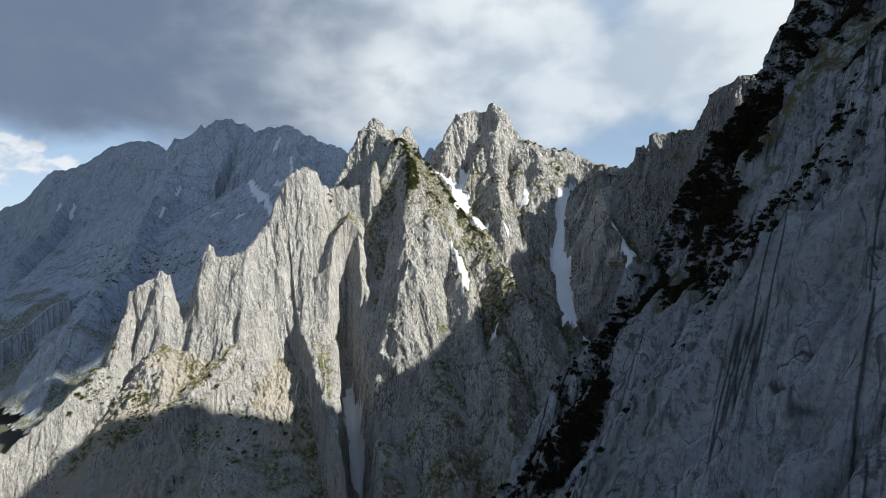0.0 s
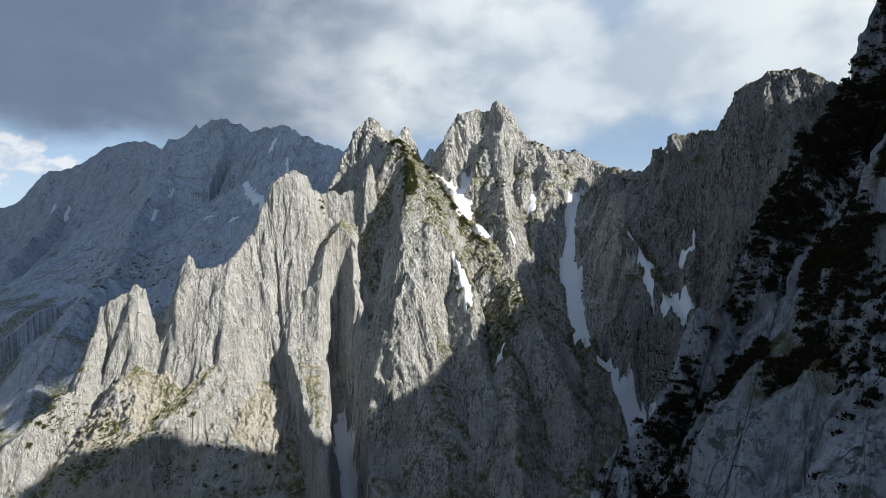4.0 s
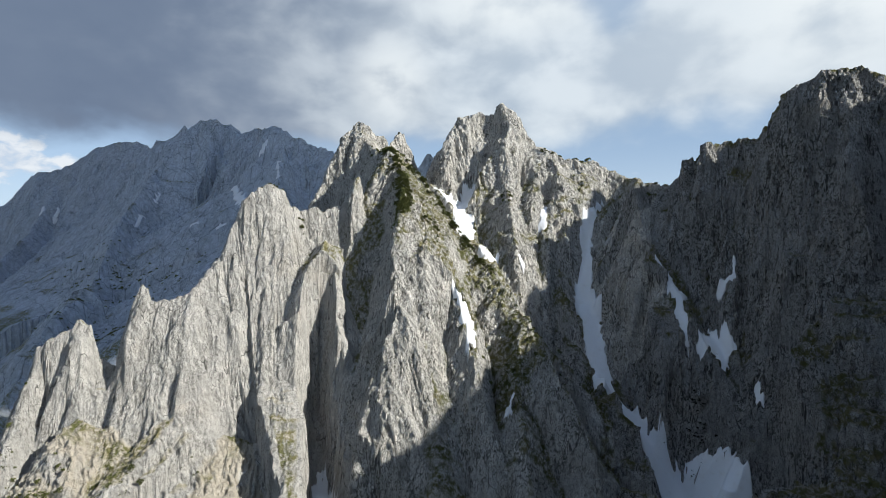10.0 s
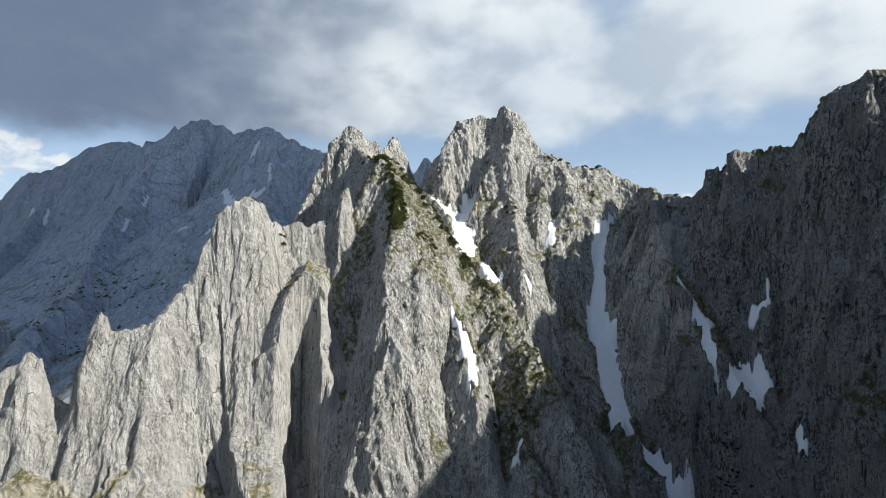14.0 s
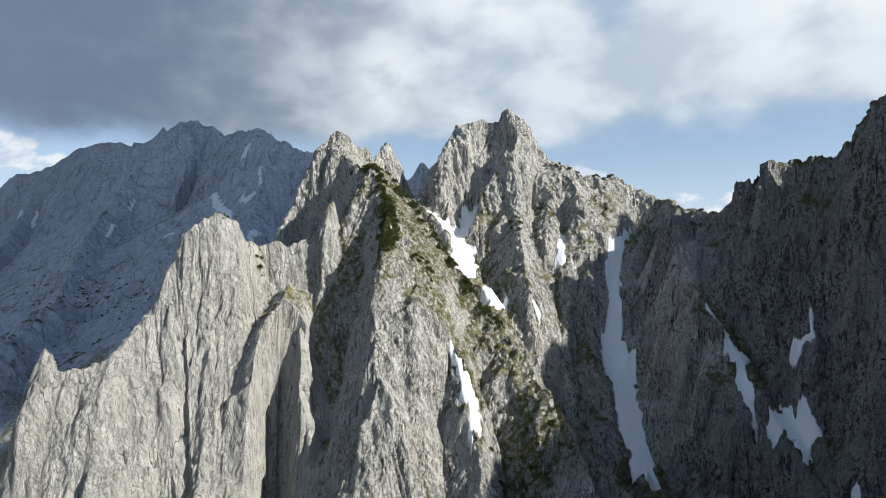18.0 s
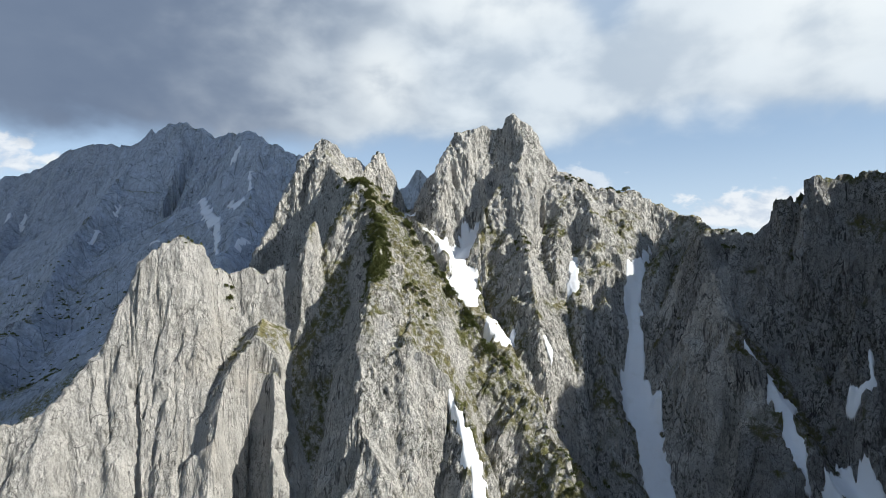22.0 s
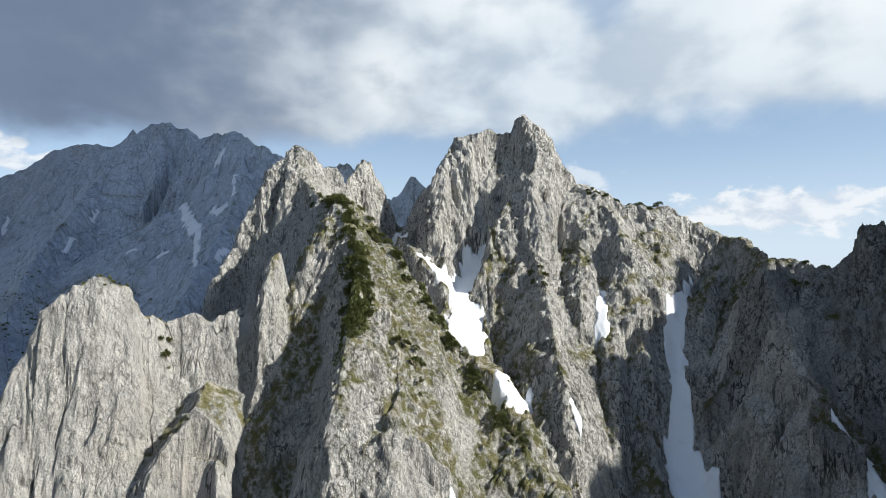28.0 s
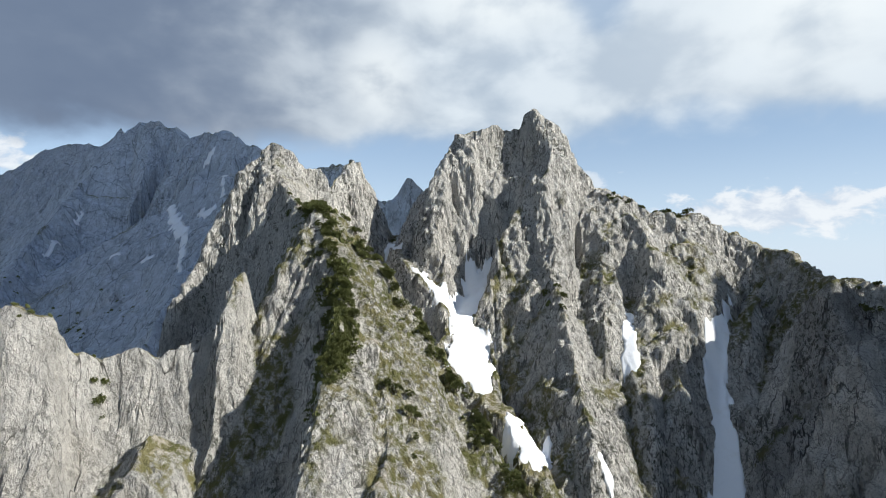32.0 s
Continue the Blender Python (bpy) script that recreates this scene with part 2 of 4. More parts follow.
def snow_nodes(g, b):
    pos = g.put("ShaderNodeNewGeometry").outputs["Position"]
    dirt = g.noise(pos, 0.25, 6, 0.65)
    grit = g.noise(pos, 2.0, 5, 0.7)
    col = g.mix(g.ramp(dirt, 0.5, 0.8, 0, 0.4), (0.80, 0.81, 0.83), (0.62, 0.60, 0.56))
    col = g.mix(g.ramp(grit, 0.66, 0.76, 0, 0.35), col, (0.45, 0.42, 0.37))
    g.plug(b.inputs["Base Color"], col)
    b.inputs["Roughness"].default_value = 0.75
    bump = g.put("ShaderNodeBump")
    bump.inputs["Strength"].default_value, bump.inputs["Distance"].default_value = 0.5, 0.4
    g.plug(bump.inputs["Height"], dirt)
    g.plug(b.inputs["Normal"], bump.outputs[0])


def needle_nodes(g, b):
    pos = g.put("ShaderNodeNewGeometry").outputs["Position"]
    n = g.noise(pos, 0.6, 4, 0.6)
    col = g.mix(n, (0.055, 0.068, 0.018), (0.155, 0.165, 0.05))
    g.plug(b.inputs["Base Color"], col)
    b.inputs["Roughness"].default_value = 0.85


# near-black copy of the needles: deep shade put into the scrub's colour
def shaded_scrub_nodes(g, b):
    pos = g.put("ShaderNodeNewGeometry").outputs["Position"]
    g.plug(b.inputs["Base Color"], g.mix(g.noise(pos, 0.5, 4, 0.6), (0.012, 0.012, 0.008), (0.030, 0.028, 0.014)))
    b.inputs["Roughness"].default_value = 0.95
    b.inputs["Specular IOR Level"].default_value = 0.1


def meadow_nodes(g, b):
    pos = g.put("ShaderNodeNewGeometry").outputs["Position"]
    col = g.mix(g.noise(pos, 0.01, 6, 0.6), (0.045, 0.06, 0.025), (0.14, 0.13, 0.10))
    g.plug(b.inputs["Base Color"], col)
    b.inputs["Roughness"].default_value = 0.95


ROCK = material("pale_limestone", rock_nodes((0.71, 0.685, 0.64), 1.0, 1.05, False, 1.5))
# tint below pale_limestone deepens the dark wall's shade; streaks are the rock's own
SHADED_STREAKED = material("shaded_streaked_limestone", rock_nodes((0.53, 0.52, 0.505), 1.0, 1.35, False, 2.0))
PALE = material("sound_pale_limestone", rock_nodes((0.56, 0.54, 0.505), 1.0, 0.55, False, 1.1, True))
SLAB = material("smooth_grey_limestone", rock_nodes((0.56, 0.595, 0.655), 0.8, 0.9, True, 1.6, True))
# blue tint and faint flecks paint distance haze into the far rock
FAR_ROCK = material("hazed_limestone", rock_nodes((0.50, 0.54, 0.60), 0.3, 0.45, False, 1.0))
SNOW = material("old_snow", snow_nodes)
NEEDLES = material("pine_needles", needle_nodes)
SHADED_SCRUB = material("shaded_pine_scrub", shaded_scrub_nodes)


def bark_nodes(g, b):
    pos = g.put("ShaderNodeNewGeometry").outputs["Position"]
    g.plug(b.inputs["Base Color"], g.mix(g.noise(pos, 3.0, 4), (0.09, 0.07, 0.05), (0.18, 0.15, 0.12)))
    b.inputs["Roughness"].default_value = 0.9


BARK = material("grey_bark", bark_nodes)
MEADOW = material("valley_floor", meadow_nodes)


# ---- noise on arrays ----
def hashed(ix, iy, seed):
    h = (ix.astype(np.int64) * 374761393 + iy.astype(np.int64) * 668265263 + seed * 974634777) & 0xFFFFFFFF
    h = ((h ^ (h >> 13)) * 1274126177) & 0xFFFFFFFF
    return ((h ^ (h >> 16)) & 0xFFFF).astype(np.float32) / 65535.0


def value_noise(x, y, seed):
    """Smooth value noise, -1 to 1."""
    fx, fy = np.floor(x), np.floor(y)
    tx, ty = (x - fx).astype(np.float32), (y - fy).astype(np.float32)
    tx, ty = tx * tx * (3 - 2 * tx), ty * ty * (3 - 2 * ty)
    a, b = hashed(fx, fy, seed), hashed(fx + 1, fy, seed)
    c, d = hashed(fx, fy + 1, seed), hashed(fx + 1, fy + 1, seed)
    return 2 * (a + (b - a) * tx + (c - a) * ty + (a - b - c + d) * tx * ty) - 1


def solid_noise(x, y, z, seed):
    """Smooth value noise in space, -1 to 1, on a turned lattice."""
    x, y, z = 0.80 * x + 0.52 * y + 0.3 * z, 0.79 * y - 0.53 * x + 0.31 * z, 0.9 * z - 0.07 * x - 0.42 * y
    fz = np.floor(z)
    t = (z - fz).astype(np.float32)
    t = t * t * (3 - 2 * t)
    k = fz.astype(np.int64) * 7
    return value_noise(x, y, seed + k) * (1 - t) + value_noise(x, y, seed + k + 7) * t


def crags(x, y, z):
    """Sharp steep edges with hollows between them, and finer blocks with creases."""
    x = x + 1.2 * value_noise(y / 5, z / 7, 331)
    total = 2.3 * (0.33 - np.abs(solid_noise(x / 10, y / 10, z / 26, 311)))
    total += 1.3 * (0.33 - np.abs(solid_noise(x / 4.6, y / 4.6, z / 9, 313)))
    return total + 1.2 * (np.abs(solid_noise(x / 2.2, y / 2.2, z / 3.2, 317)) - 0.33)


def fbm(x, y, seed, octaves=4, gain=0.5):
    total, amp = np.zeros(np.shape(x), np.float32), 1.0
    for k in range(octaves):
        total += amp * value_noise(x * 2.03 ** k + 17.3 * k, y * 2.03 ** k - 9.1 * k, seed + k)
        amp *= gain
    return total


def ribbed(x, y, seed, octaves=3, gain=0.5):
    """Sharp-edged ridges, 0 to about 1."""
    total, amp = np.zeros(np.shape(x), np.float32), 1.0
    for k in range(octaves):
        total += amp * (1 - np.abs(value_noise(x * 2.1 ** k + 5.7 * k, y * 2.1 ** k + 3.3 * k, seed + k)) * 2)
        amp *= gain
    return total


# ---- the plan of the ridges: crest points (x, y, z), slopes (top, width of top, foot) on the left and right of the way ----
RIDGES = []


def ridge(mountain, part, crest, left, right, jag=1.5, rib=3.0, reach=170, grain=1.0, blunt=0.0, cap=0.0, even=0.0):
    crest = np.array(crest, np.float32)
    run = np.concatenate([[0], np.cumsum(np.hypot(*np.diff(crest[:, :2], axis=0).T))])
    way = np.arange(0, run[-1] + 2, 2.0)
    mean = np.interp(way, run, crest[:, 2])
    n = max(1, int(min(15, 0.12 * len(way)) / grain ** 0.5))
    for _ in range(2):
        mean = np.convolve(np.pad(mean, n, mode="edge"), np.ones(2 * n + 1) / (2 * n + 1), "valid")
    RIDGES.append(dict(way=way, mean=mean, mountain=mountain, part=part, crest=crest, left=left, right=right,
                       jag=jag, rib=rib, reach=reach, grain=grain, blunt=blunt, cap=cap, even=even, seed=11 * len(RIDGES) + 5))


WALL, RIB, PILLAR = (2.7, 40, 0.95), (0.95, 10, 2.2), (1.3, 5, 4.0)
# pale wall with its towers
ridge("tower_wall", "crest", [(-330, 290, 130), (-284, 320, 169), (-272, 330, 179), (-245, 345, 209), (-230, 370, 232), (-228, 392, 276),
      (-217, 395, 287), (-209, 396, 291), (-203, 396, 289), (-199, 397, 268), (-187, 398, 260), (-181, 399, 300), (-177, 400, 313), (-170, 401, 304),
      (-161, 403, 303), (-149, 405, 309), (-139, 418, 327), (-129, 428, 362), (-121, 431, 372), (-113, 433, 375), (-104, 436, 370), (-97, 441, 360)], (2.2, 60, 1.0), WALL, 2.0, 1.8, blunt=1.0, even=0.8)
ridge("tower_wall", "slab", [(-98, 441, 360), (-95, 444, 359), (-81, 448, 361), (-66, 451, 366)], (2.2, 60, 1.0), (4.6, 60, 1.5), 1.5, 1.5, blunt=1.0)
ridge("tower_wall", "buttress", [(-76, 440, 340), (-77, 426, 333), (-81, 412, 322), (-85, 403, 296), (-86, 394, 245)], RIB, RIB, 1.2, 1.6)
ridge("tower_wall", "tower", [(-106, 434, 335), (-104, 423, 314), (-101, 417, 306), (-98, 411, 280), (-96, 407, 250)], PILLAR, PILLAR, 1.2, 1.3)
ridge("tower_wall", "tower", [(-127, 420, 318), (-125, 409, 300), (-127, 404, 292), (-129, 399, 262), (-130, 394, 234)], PILLAR, PILLAR, 1.2, 1.3)
ridge("tower_wall", "tower", [(-149, 404, 306), (-149, 398, 298), (-148, 391, 280), (-146, 386, 254), (-145, 381, 232)], PILLAR, PILLAR, 1.2, 1.3)
ridge("tower_wall", "tower", [(-176, 400, 309), (-172, 392, 294), (-169, 385, 262), (-167, 380, 236)], PILLAR, PILLAR, 1.2, 1.3)
ridge("tower_wall", "tower", [(-210, 396, 288), (-204, 388, 284), (-200, 383, 262), (-198, 377, 240)], PILLAR, PILLAR, 1.2, 1.3)
ridge("tower_wall", "foot", [(-195, 380, 242), (-200, 362, 224), (-205, 340, 198), (-205, 300, 150)], (1.1, 30, 0.8), (1.1, 30, 0.8), 2.0, 4.0)
ridge("tower_wall", "foot", [(-143, 378, 242), (-133, 371, 225), (-126, 361, 200), (-120, 325, 150)], (0.9, 30, 0.8), (0.9, 30, 0.8), 2.0, 4.0)
ridge("tower_wall", "scree_apron", [(-196, 372, 238), (-181, 374, 237), (-159, 376, 230), (-140, 379, 226), (-117, 385, 230), (-98, 386, 224)], (1.6, 20, 2.0), (0.95, 9, 1.35), 1.2, 2.2)
# middle buttress
ridge("middle_buttress", "crest", [(-69, 522, 436), (-58, 505, 420), (-50, 490, 408), (-39, 474, 407), (-25, 447, 379), (-26, 422, 352), (-28, 404, 330),
      (-26, 391, 302), (-33, 382, 276), (-44, 370, 232), (-50, 352, 185)], RIB, (2.8, 40, 1.1), 1.2, 2.6, blunt=0.8)
ridge("middle_buttress", "face", [(-33, 470, 402), (-12, 446, 366), (-9, 425, 346), (-11, 406, 331), (-8, 393, 294), (-3, 378, 257), (0, 355, 222), (4, 330, 180)], (0.9, 12, 2.0), (0.9, 12, 2.0), 1.0, 2.4, blunt=0.8)
ridge("middle_buttress", "shoulder", [(-33, 476, 405), (-10, 466, 380), (8, 452, 351), (22, 440, 329), (36, 425, 315), (52, 405, 299), (69, 385, 279), (76, 366, 238), (80, 345, 190)],
      (1.8, 40, 1.2), (1.0, 12, 2.0), 1.0, 2.5, blunt=0.8)
ridge("middle_buttress", "pillar", [(-58, 455, 384), (-59, 444, 374), (-60, 438, 345), (-61, 434, 312), (-63, 429, 262)], (3.8, 40, 1.4), (3.8, 40, 1.4), 1.2, 2.0)
ridge("middle_buttress", "recess", [(-45, 476, 400), (-47, 453, 364), (-50, 440, 332), (-54, 427, 296), (-58, 412, 252)], (1.0, 10, 1.8), (1.2, 6, 2.2), 1.0, 1.6)
ridge("middle_buttress", "foot", [(47, 398, 288), (40, 372, 257), (42, 350, 226), (42, 318, 178)], (1.3, 30, 0.9), (1.3, 30, 0.9), 1.5, 3.0)
# twin spires behind the buttress
ridge("spires", "spire", [(-100, 502, 372), (-92, 509, 395), (-87, 512, 408), (-81, 515, 424), (-74, 519, 434), (-68, 521, 439), (-62, 523, 436), (-57, 525, 429), (-51, 526, 427)], (3.6, 40, 1.8), (3.6, 40, 1.8), 1.2, 1.8, blunt=1.2)
ridge("spires", "spire", [(-51, 526, 427), (-45, 530, 422), (-42, 538, 430), (-36, 545, 436), (-32, 550, 432), (-29, 555, 425), (-27, 562, 420), (-23, 575, 419), (-20, 592, 403)], (3.6, 40, 1.8), (3.6, 40, 1.8), 1.8, 1.8, blunt=1.0)
# main peak
ridge("main_peak", "summit_crest", [(-20, 606, 403), (-17, 575, 409), (-9, 558, 416), (-1, 552, 422), (9, 547, 432), (13, 545, 440), (16, 542, 446), (22, 541, 450), (32, 541, 452), (40, 540, 450), (44, 540, 451), (47, 540, 457), (51, 540, 460),
      (56, 540, 456), (62, 540, 451), (66, 540, 446), (70, 539, 438), (74, 538, 430), (78, 536, 424), (84, 530, 419), (92, 525, 416), (94, 524, 411), (105, 525, 409), (113, 529, 408), (124, 533, 410),
      (130, 535, 404), (140, 533, 402), (151, 522, 394), (156, 512, 391), (156, 500, 387), (150, 484, 381), (148, 470, 382), (149, 458, 379)], (2.0, 60, 1.0), (1.5, 16, 2.1), 0.8, 3.0, blunt=1.6)
ridge("main_peak", "rib", [(50, 530, 434), (49, 520, 414), (48, 499, 387), (50, 468, 357), (50, 444, 333), (52, 428, 292), (56, 405, 250)], (1.2, 11, 2.1), (1.2, 11, 2.1), 1.5, 2.8)
ridge("main_peak", "rib", [(84, 522, 415), (92, 496, 388), (92, 476, 356), (85, 453, 316), (79, 434, 284), (80, 405, 240)], (0.8, 12, 2.0), (0.8, 12, 2.0), 1.5, 2.8)
ridge("main_peak", "rib", [(31, 540, 450), (31, 530, 436), (30, 520, 414), (30, 512, 392)], (1.3, 12, 2.2), (1.3, 12, 2.2), 1.2, 2.4)
ridge("main_peak", "rib", [(15, 541, 447), (14, 529, 427), (12, 519, 400), (10, 510, 378)], PILLAR, PILLAR, 1.2, 2.2)
ridge("main_peak", "rib", [(70, 533, 426), (73, 514, 402), (68, 492, 374), (64, 474, 346)], (0.9, 7, 2.2), (0.9, 7, 2.2), 1.2, 2.4)
ridge("main_peak", "rib", [(110, 528, 406), (112, 510, 392), (108, 494, 372)], (0.9, 7, 2.2), (0.9, 7, 2.2), 1.2, 2.4)
# dark wall in the east
ridge("dark_wall", "crest", [(148, 457, 380), (152, 449, 392), (154, 445, 399), (162, 442, 401), (171, 440, 401), (181, 434, 405), (193, 426, 408), (200, 419, 416), (208, 410, 424), (211, 403, 430), (221, 397, 437), (242, 392, 438), (262, 378, 420),
      (300, 372, 400), (340, 365, 390)], (1.6, 60, 1.0), (3.2, 30, 1.3), 1.2, 4.6, blunt=1.0)
ridge("dark_wall", "nose", [(232, 390, 434), (222, 377, 404), (214, 364, 381), (212, 352, 340), (208, 340, 290), (202, 325, 230), (198, 300, 170)], (2.0, 40, 1.0), (3.0, 40, 1.3), 1.5, 2.4)
ridge("dark_wall", "rib", [(140, 462, 383), (128, 452, 345), (122, 438, 310), (121, 420, 270), (122, 408, 236), (123, 402, 205)], (0.9, 10, 1.9), (0.9, 10, 1.9), 1.5, 3.0)
ridge("dark_wall", "rib", [(178, 438, 395), (166, 424, 340), (160, 408, 306), (160, 392, 266), (160, 378, 230)], (0.9, 8, 1.9), (0.9, 8, 1.9), 1.5, 3.0)
# near cliff
ridge("near_cliff", "arete", [(-60, 92, 130), (-19, 108, 200), (14, 122, 250), (50, 133, 300), (86, 146, 350), (120, 157, 400), (160, 170, 438), (215, 180, 448), (280, 178, 450), (330, 173, 452)],
      (3.8, 80, 1.5), (1.9, 10, 1.7), 2.0, 2.0, 400)
ridge("near_cliff", "face", [(122, 128, 400), (124, 100, 402), (126, 60, 404), (130, 0, 408), (135, -60, 410), (140, -140, 415)],
      (1.2, 60, 1.0), (1.42, 90, 1.5), 2.0, 3.6, 400, cap=2.6)
# unseen ridge, added with heights set so its shadow crosses the lower walls
ridge("near_cliff", "shade_crest", [(330, -330, 720), (330, -100, 650), (330, 60, 537), (330, 98, 492), (330, 150, 462), (330, 190, 460), (330, 208, 458), (330, 254, 468), (330, 279, 460), (330, 320, 488), (330, 345, 477), (330, 366, 478), (330, 380, 490), (330, 395, 512), (330, 415, 525)],
      (4.0, 80, 2.0), (2.4, 60, 1.6), 1.5, 3.0, 400)
# far range
ridge("far_range", "crest", [(-830, 1530, 560), (-761, 1480, 612), (-703, 1447, 634), (-657, 1412, 646), (-611, 1375, 651), (-596, 1385, 667), (-559, 1393, 671), (-526, 1398, 655), (-503, 1393, 636), (-461, 1370, 639), (-414, 1330, 637), (-385, 1283, 618),
      (-361, 1244, 620), (-327, 1213, 598), (-295, 1204, 586), (-263, 1193, 566), (-231, 1180, 557), (-195, 1150, 530), (-98, 1100, 480), (50, 1000, 430), (300, 1000, 330)], (1.2, 200, 0.6), (1.6, 170, 0.62), 6.5, 17.0, 900, 0.25)
ridge("remote_range", "crest", [(-2600, 2200, 380), (-1900, 2230, 500), (-1779, 2250, 545), (-1730, 2272, 628), (-1680, 2294, 690), (-1603, 2317, 705), (-1549, 2339, 745), (-1474, 2350, 802), (-1379, 2350, 824), (-1304, 2344, 830), (-1227, 2322, 797),
      (-1125, 2300, 703), (-1000, 2250, 620), (-700, 2150, 500)], (1.2, 200, 0.7), (1.5, 260, 0.7), 5.0, 18.0, 900, 0.2)
ridge("remote_range", "spur", [(-1304, 2344, 800), (-1290, 2230, 640), (-1270, 2080, 500), (-1250, 1900, 380), (-1240, 1700, 250)], (1.2, 120, 0.7), (1.2, 120, 0.7), 5.0, 14.0, 700, 0.22)
ridge("remote_range", "spur", [(-1603, 2317, 690), (-1560, 2200, 560), (-1520, 2050, 430), (-1490, 1850, 300)], (1.2, 120, 0.7), (1.2, 120, 0.7), 5.0, 14.0, 700, 0.22)
ridge("far_range", "spur", [(-633, 1375, 633), (-645, 1280, 520), (-640, 1150, 415), (-600, 1042, 345), (-590, 979, 280), (-560, 850, 240), (-540, 760, 170), (-530, 710, 110)], (1.2, 80, 0.6), (1.2, 80, 0.6), 6.0, 17.0, 700, 0.3)
ridge("far_range", "spur", [(-330, 1190, 560), (-300, 1050, 450), (-280, 900, 370), (-250, 760, 310), (-220, 640, 250)], (1.2, 60, 0.6), (1.2, 60, 0.6), 6.0, 17.0, 600, 0.3)
ridge("far_range", "back_spire", [(-150, 905, 470), (-130, 900, 492), (-114, 900, 502), (-96, 900, 495), (-71, 900, 472), (-50, 890, 450)], (3.0, 40, 0.7), (3.0, 40, 0.7), 3.0, 3.0, 400, 0.5)
ridge("far_range", "back_spire", [(-44, 750, 430), (-34, 748, 444), (-22, 748, 457), (-14, 748, 459), (-7, 748, 452), (20, 740, 420)], (5.0, 20, 0.9), (5.0, 20, 0.9), 3.5, 3.0, 400, 0.8)



# gully floors (x, y, z, half width) and the rise of their sides
GULLIES = []


def gully(line, rise=2.6):
    line = np.array(line, np.float32)
    run = np.concatenate([[0], np.cumsum(np.hypot(*np.diff(line[:, :2], axis=0).T))])
    GULLIES.append((line[:, :3], run, line[:, 3], rise))


gully([(-20, 606, 401, 3), (-17, 560, 400, 2.5), (-15, 532, 393, 2), (-9, 517, 388, 1.6), (-3, 509, 382, 1.6), (4, 503, 376, 2.4), (11, 498, 368, 6), (15, 490, 359, 8.5), (17, 482, 350, 8), (20, 473, 341, 4), (28, 461, 337, 3.5), (31, 455, 333, 4.5),
       (36, 443, 323, 4), (45, 428, 303, 3), (58, 408, 272, 3), (72, 388, 242, 3), (88, 372, 212, 4)])
gully([(36, 520, 392, 1.2), (30, 517, 383, 1.6), (25, 514, 378, 3), (20, 510, 372, 4), (15, 500, 366, 5)], 3.0)
gully([(4, 420, 330, 1), (10, 408, 312, 1.5), (12, 400, 306, 3), (15, 390, 290, 4.5), (19, 378, 268, 2.5), (26, 364, 243, 2)], 1.6)
gully([(80, 498, 372, 1.5), (77, 480, 357, 3.5), (74, 465, 340, 2.5), (68, 450, 314, 2), (66, 430, 284, 2)])
gully([(130, 496, 374, 1.5), (114, 484, 354, 3.5), (105, 468, 325, 5), (99, 455, 298, 6), (97, 446, 290, 10), (99, 434, 274, 9), (102, 420, 256, 6.5), (108, 402, 238, 5.5), (115, 386, 220, 7), (129, 367, 186, 20), (134, 345, 160, 22)])
gully([(139, 438, 335, 1.5), (143, 430, 325, 3), (150, 415, 303, 4), (154, 405, 287, 3), (158, 395, 276, 7), (160, 380, 255, 3), (158, 366, 232, 3), (146, 360, 212, 4)], 2.2)
gully([(179, 416, 348, 1.5), (175, 408, 325, 2.5), (170, 400, 305, 3), (166, 390, 276, 2)], 2.4)
gully([(-75, 408, 232, 3), (-73, 395, 205, 5), (-65, 384, 180, 5), (-60, 372, 158, 4), (-55, 350, 128, 4), (-50, 330, 108, 4), (-46, 300, 85, 4)], 9.0)


def near_line(x, y, crest):
    """Distance to a crest, side (+1 left), way along it, crest height."""
    best = np.full(x.shape, 1e9, np.float32)
    side, along, z = np.zeros_like(best), np.zeros_like(best), np.zeros_like(best)
    run = 0.0
    for (ax, ay, az), (bx, by, bz) in zip(crest[:-1], crest[1:]):
        dx, dy = bx - ax, by - ay
        size = math.hypot(dx, dy)
        t = np.clip(((x - ax) * dx + (y - ay) * dy) / (size * size), 0, 1)
        ex, ey = x - ax - t * dx, y - ay - t * dy
        d = np.hypot(ex, ey)
        m = d < best
        best = np.where(m, d, best)
        side = np.where(m, np.sign(dx * ey - dy * ex), side)
        along = np.where(m, run + t * size, along)
        z = np.where(m, az + t * (bz - az), z)
        run += size
    return best, side, along, z


# old snow: a line (x, y), half widths, label and seed of each patch
SNOWS = []


def snow_patch(line, halves, label, step=0.5, thick=0.7, seed=0):
    line = np.array([(*p, 1.15 * w) for p, w in zip(line, halves)], np.float32)
    SNOWS.append((line, label, step, thick, seed))


def snow_reach(x, y, patch):
    """How far inside a patch's ragged edge a place lies."""
    line, label, step, thick, seed = patch
    d, side, u, w = near_line(x, y, line)
    m = float(line[:, 2].max())
    w = w + np.minimum(0.7 * w, 2.6) * fbm(x / (0.25 * m + 2.6), y / (0.35 * m + 3), 1001 + seed, 4, 0.65)
    return w - d + 0.55 * fbm(x / 2.3, y / 2.3, 1201 + seed, 2)


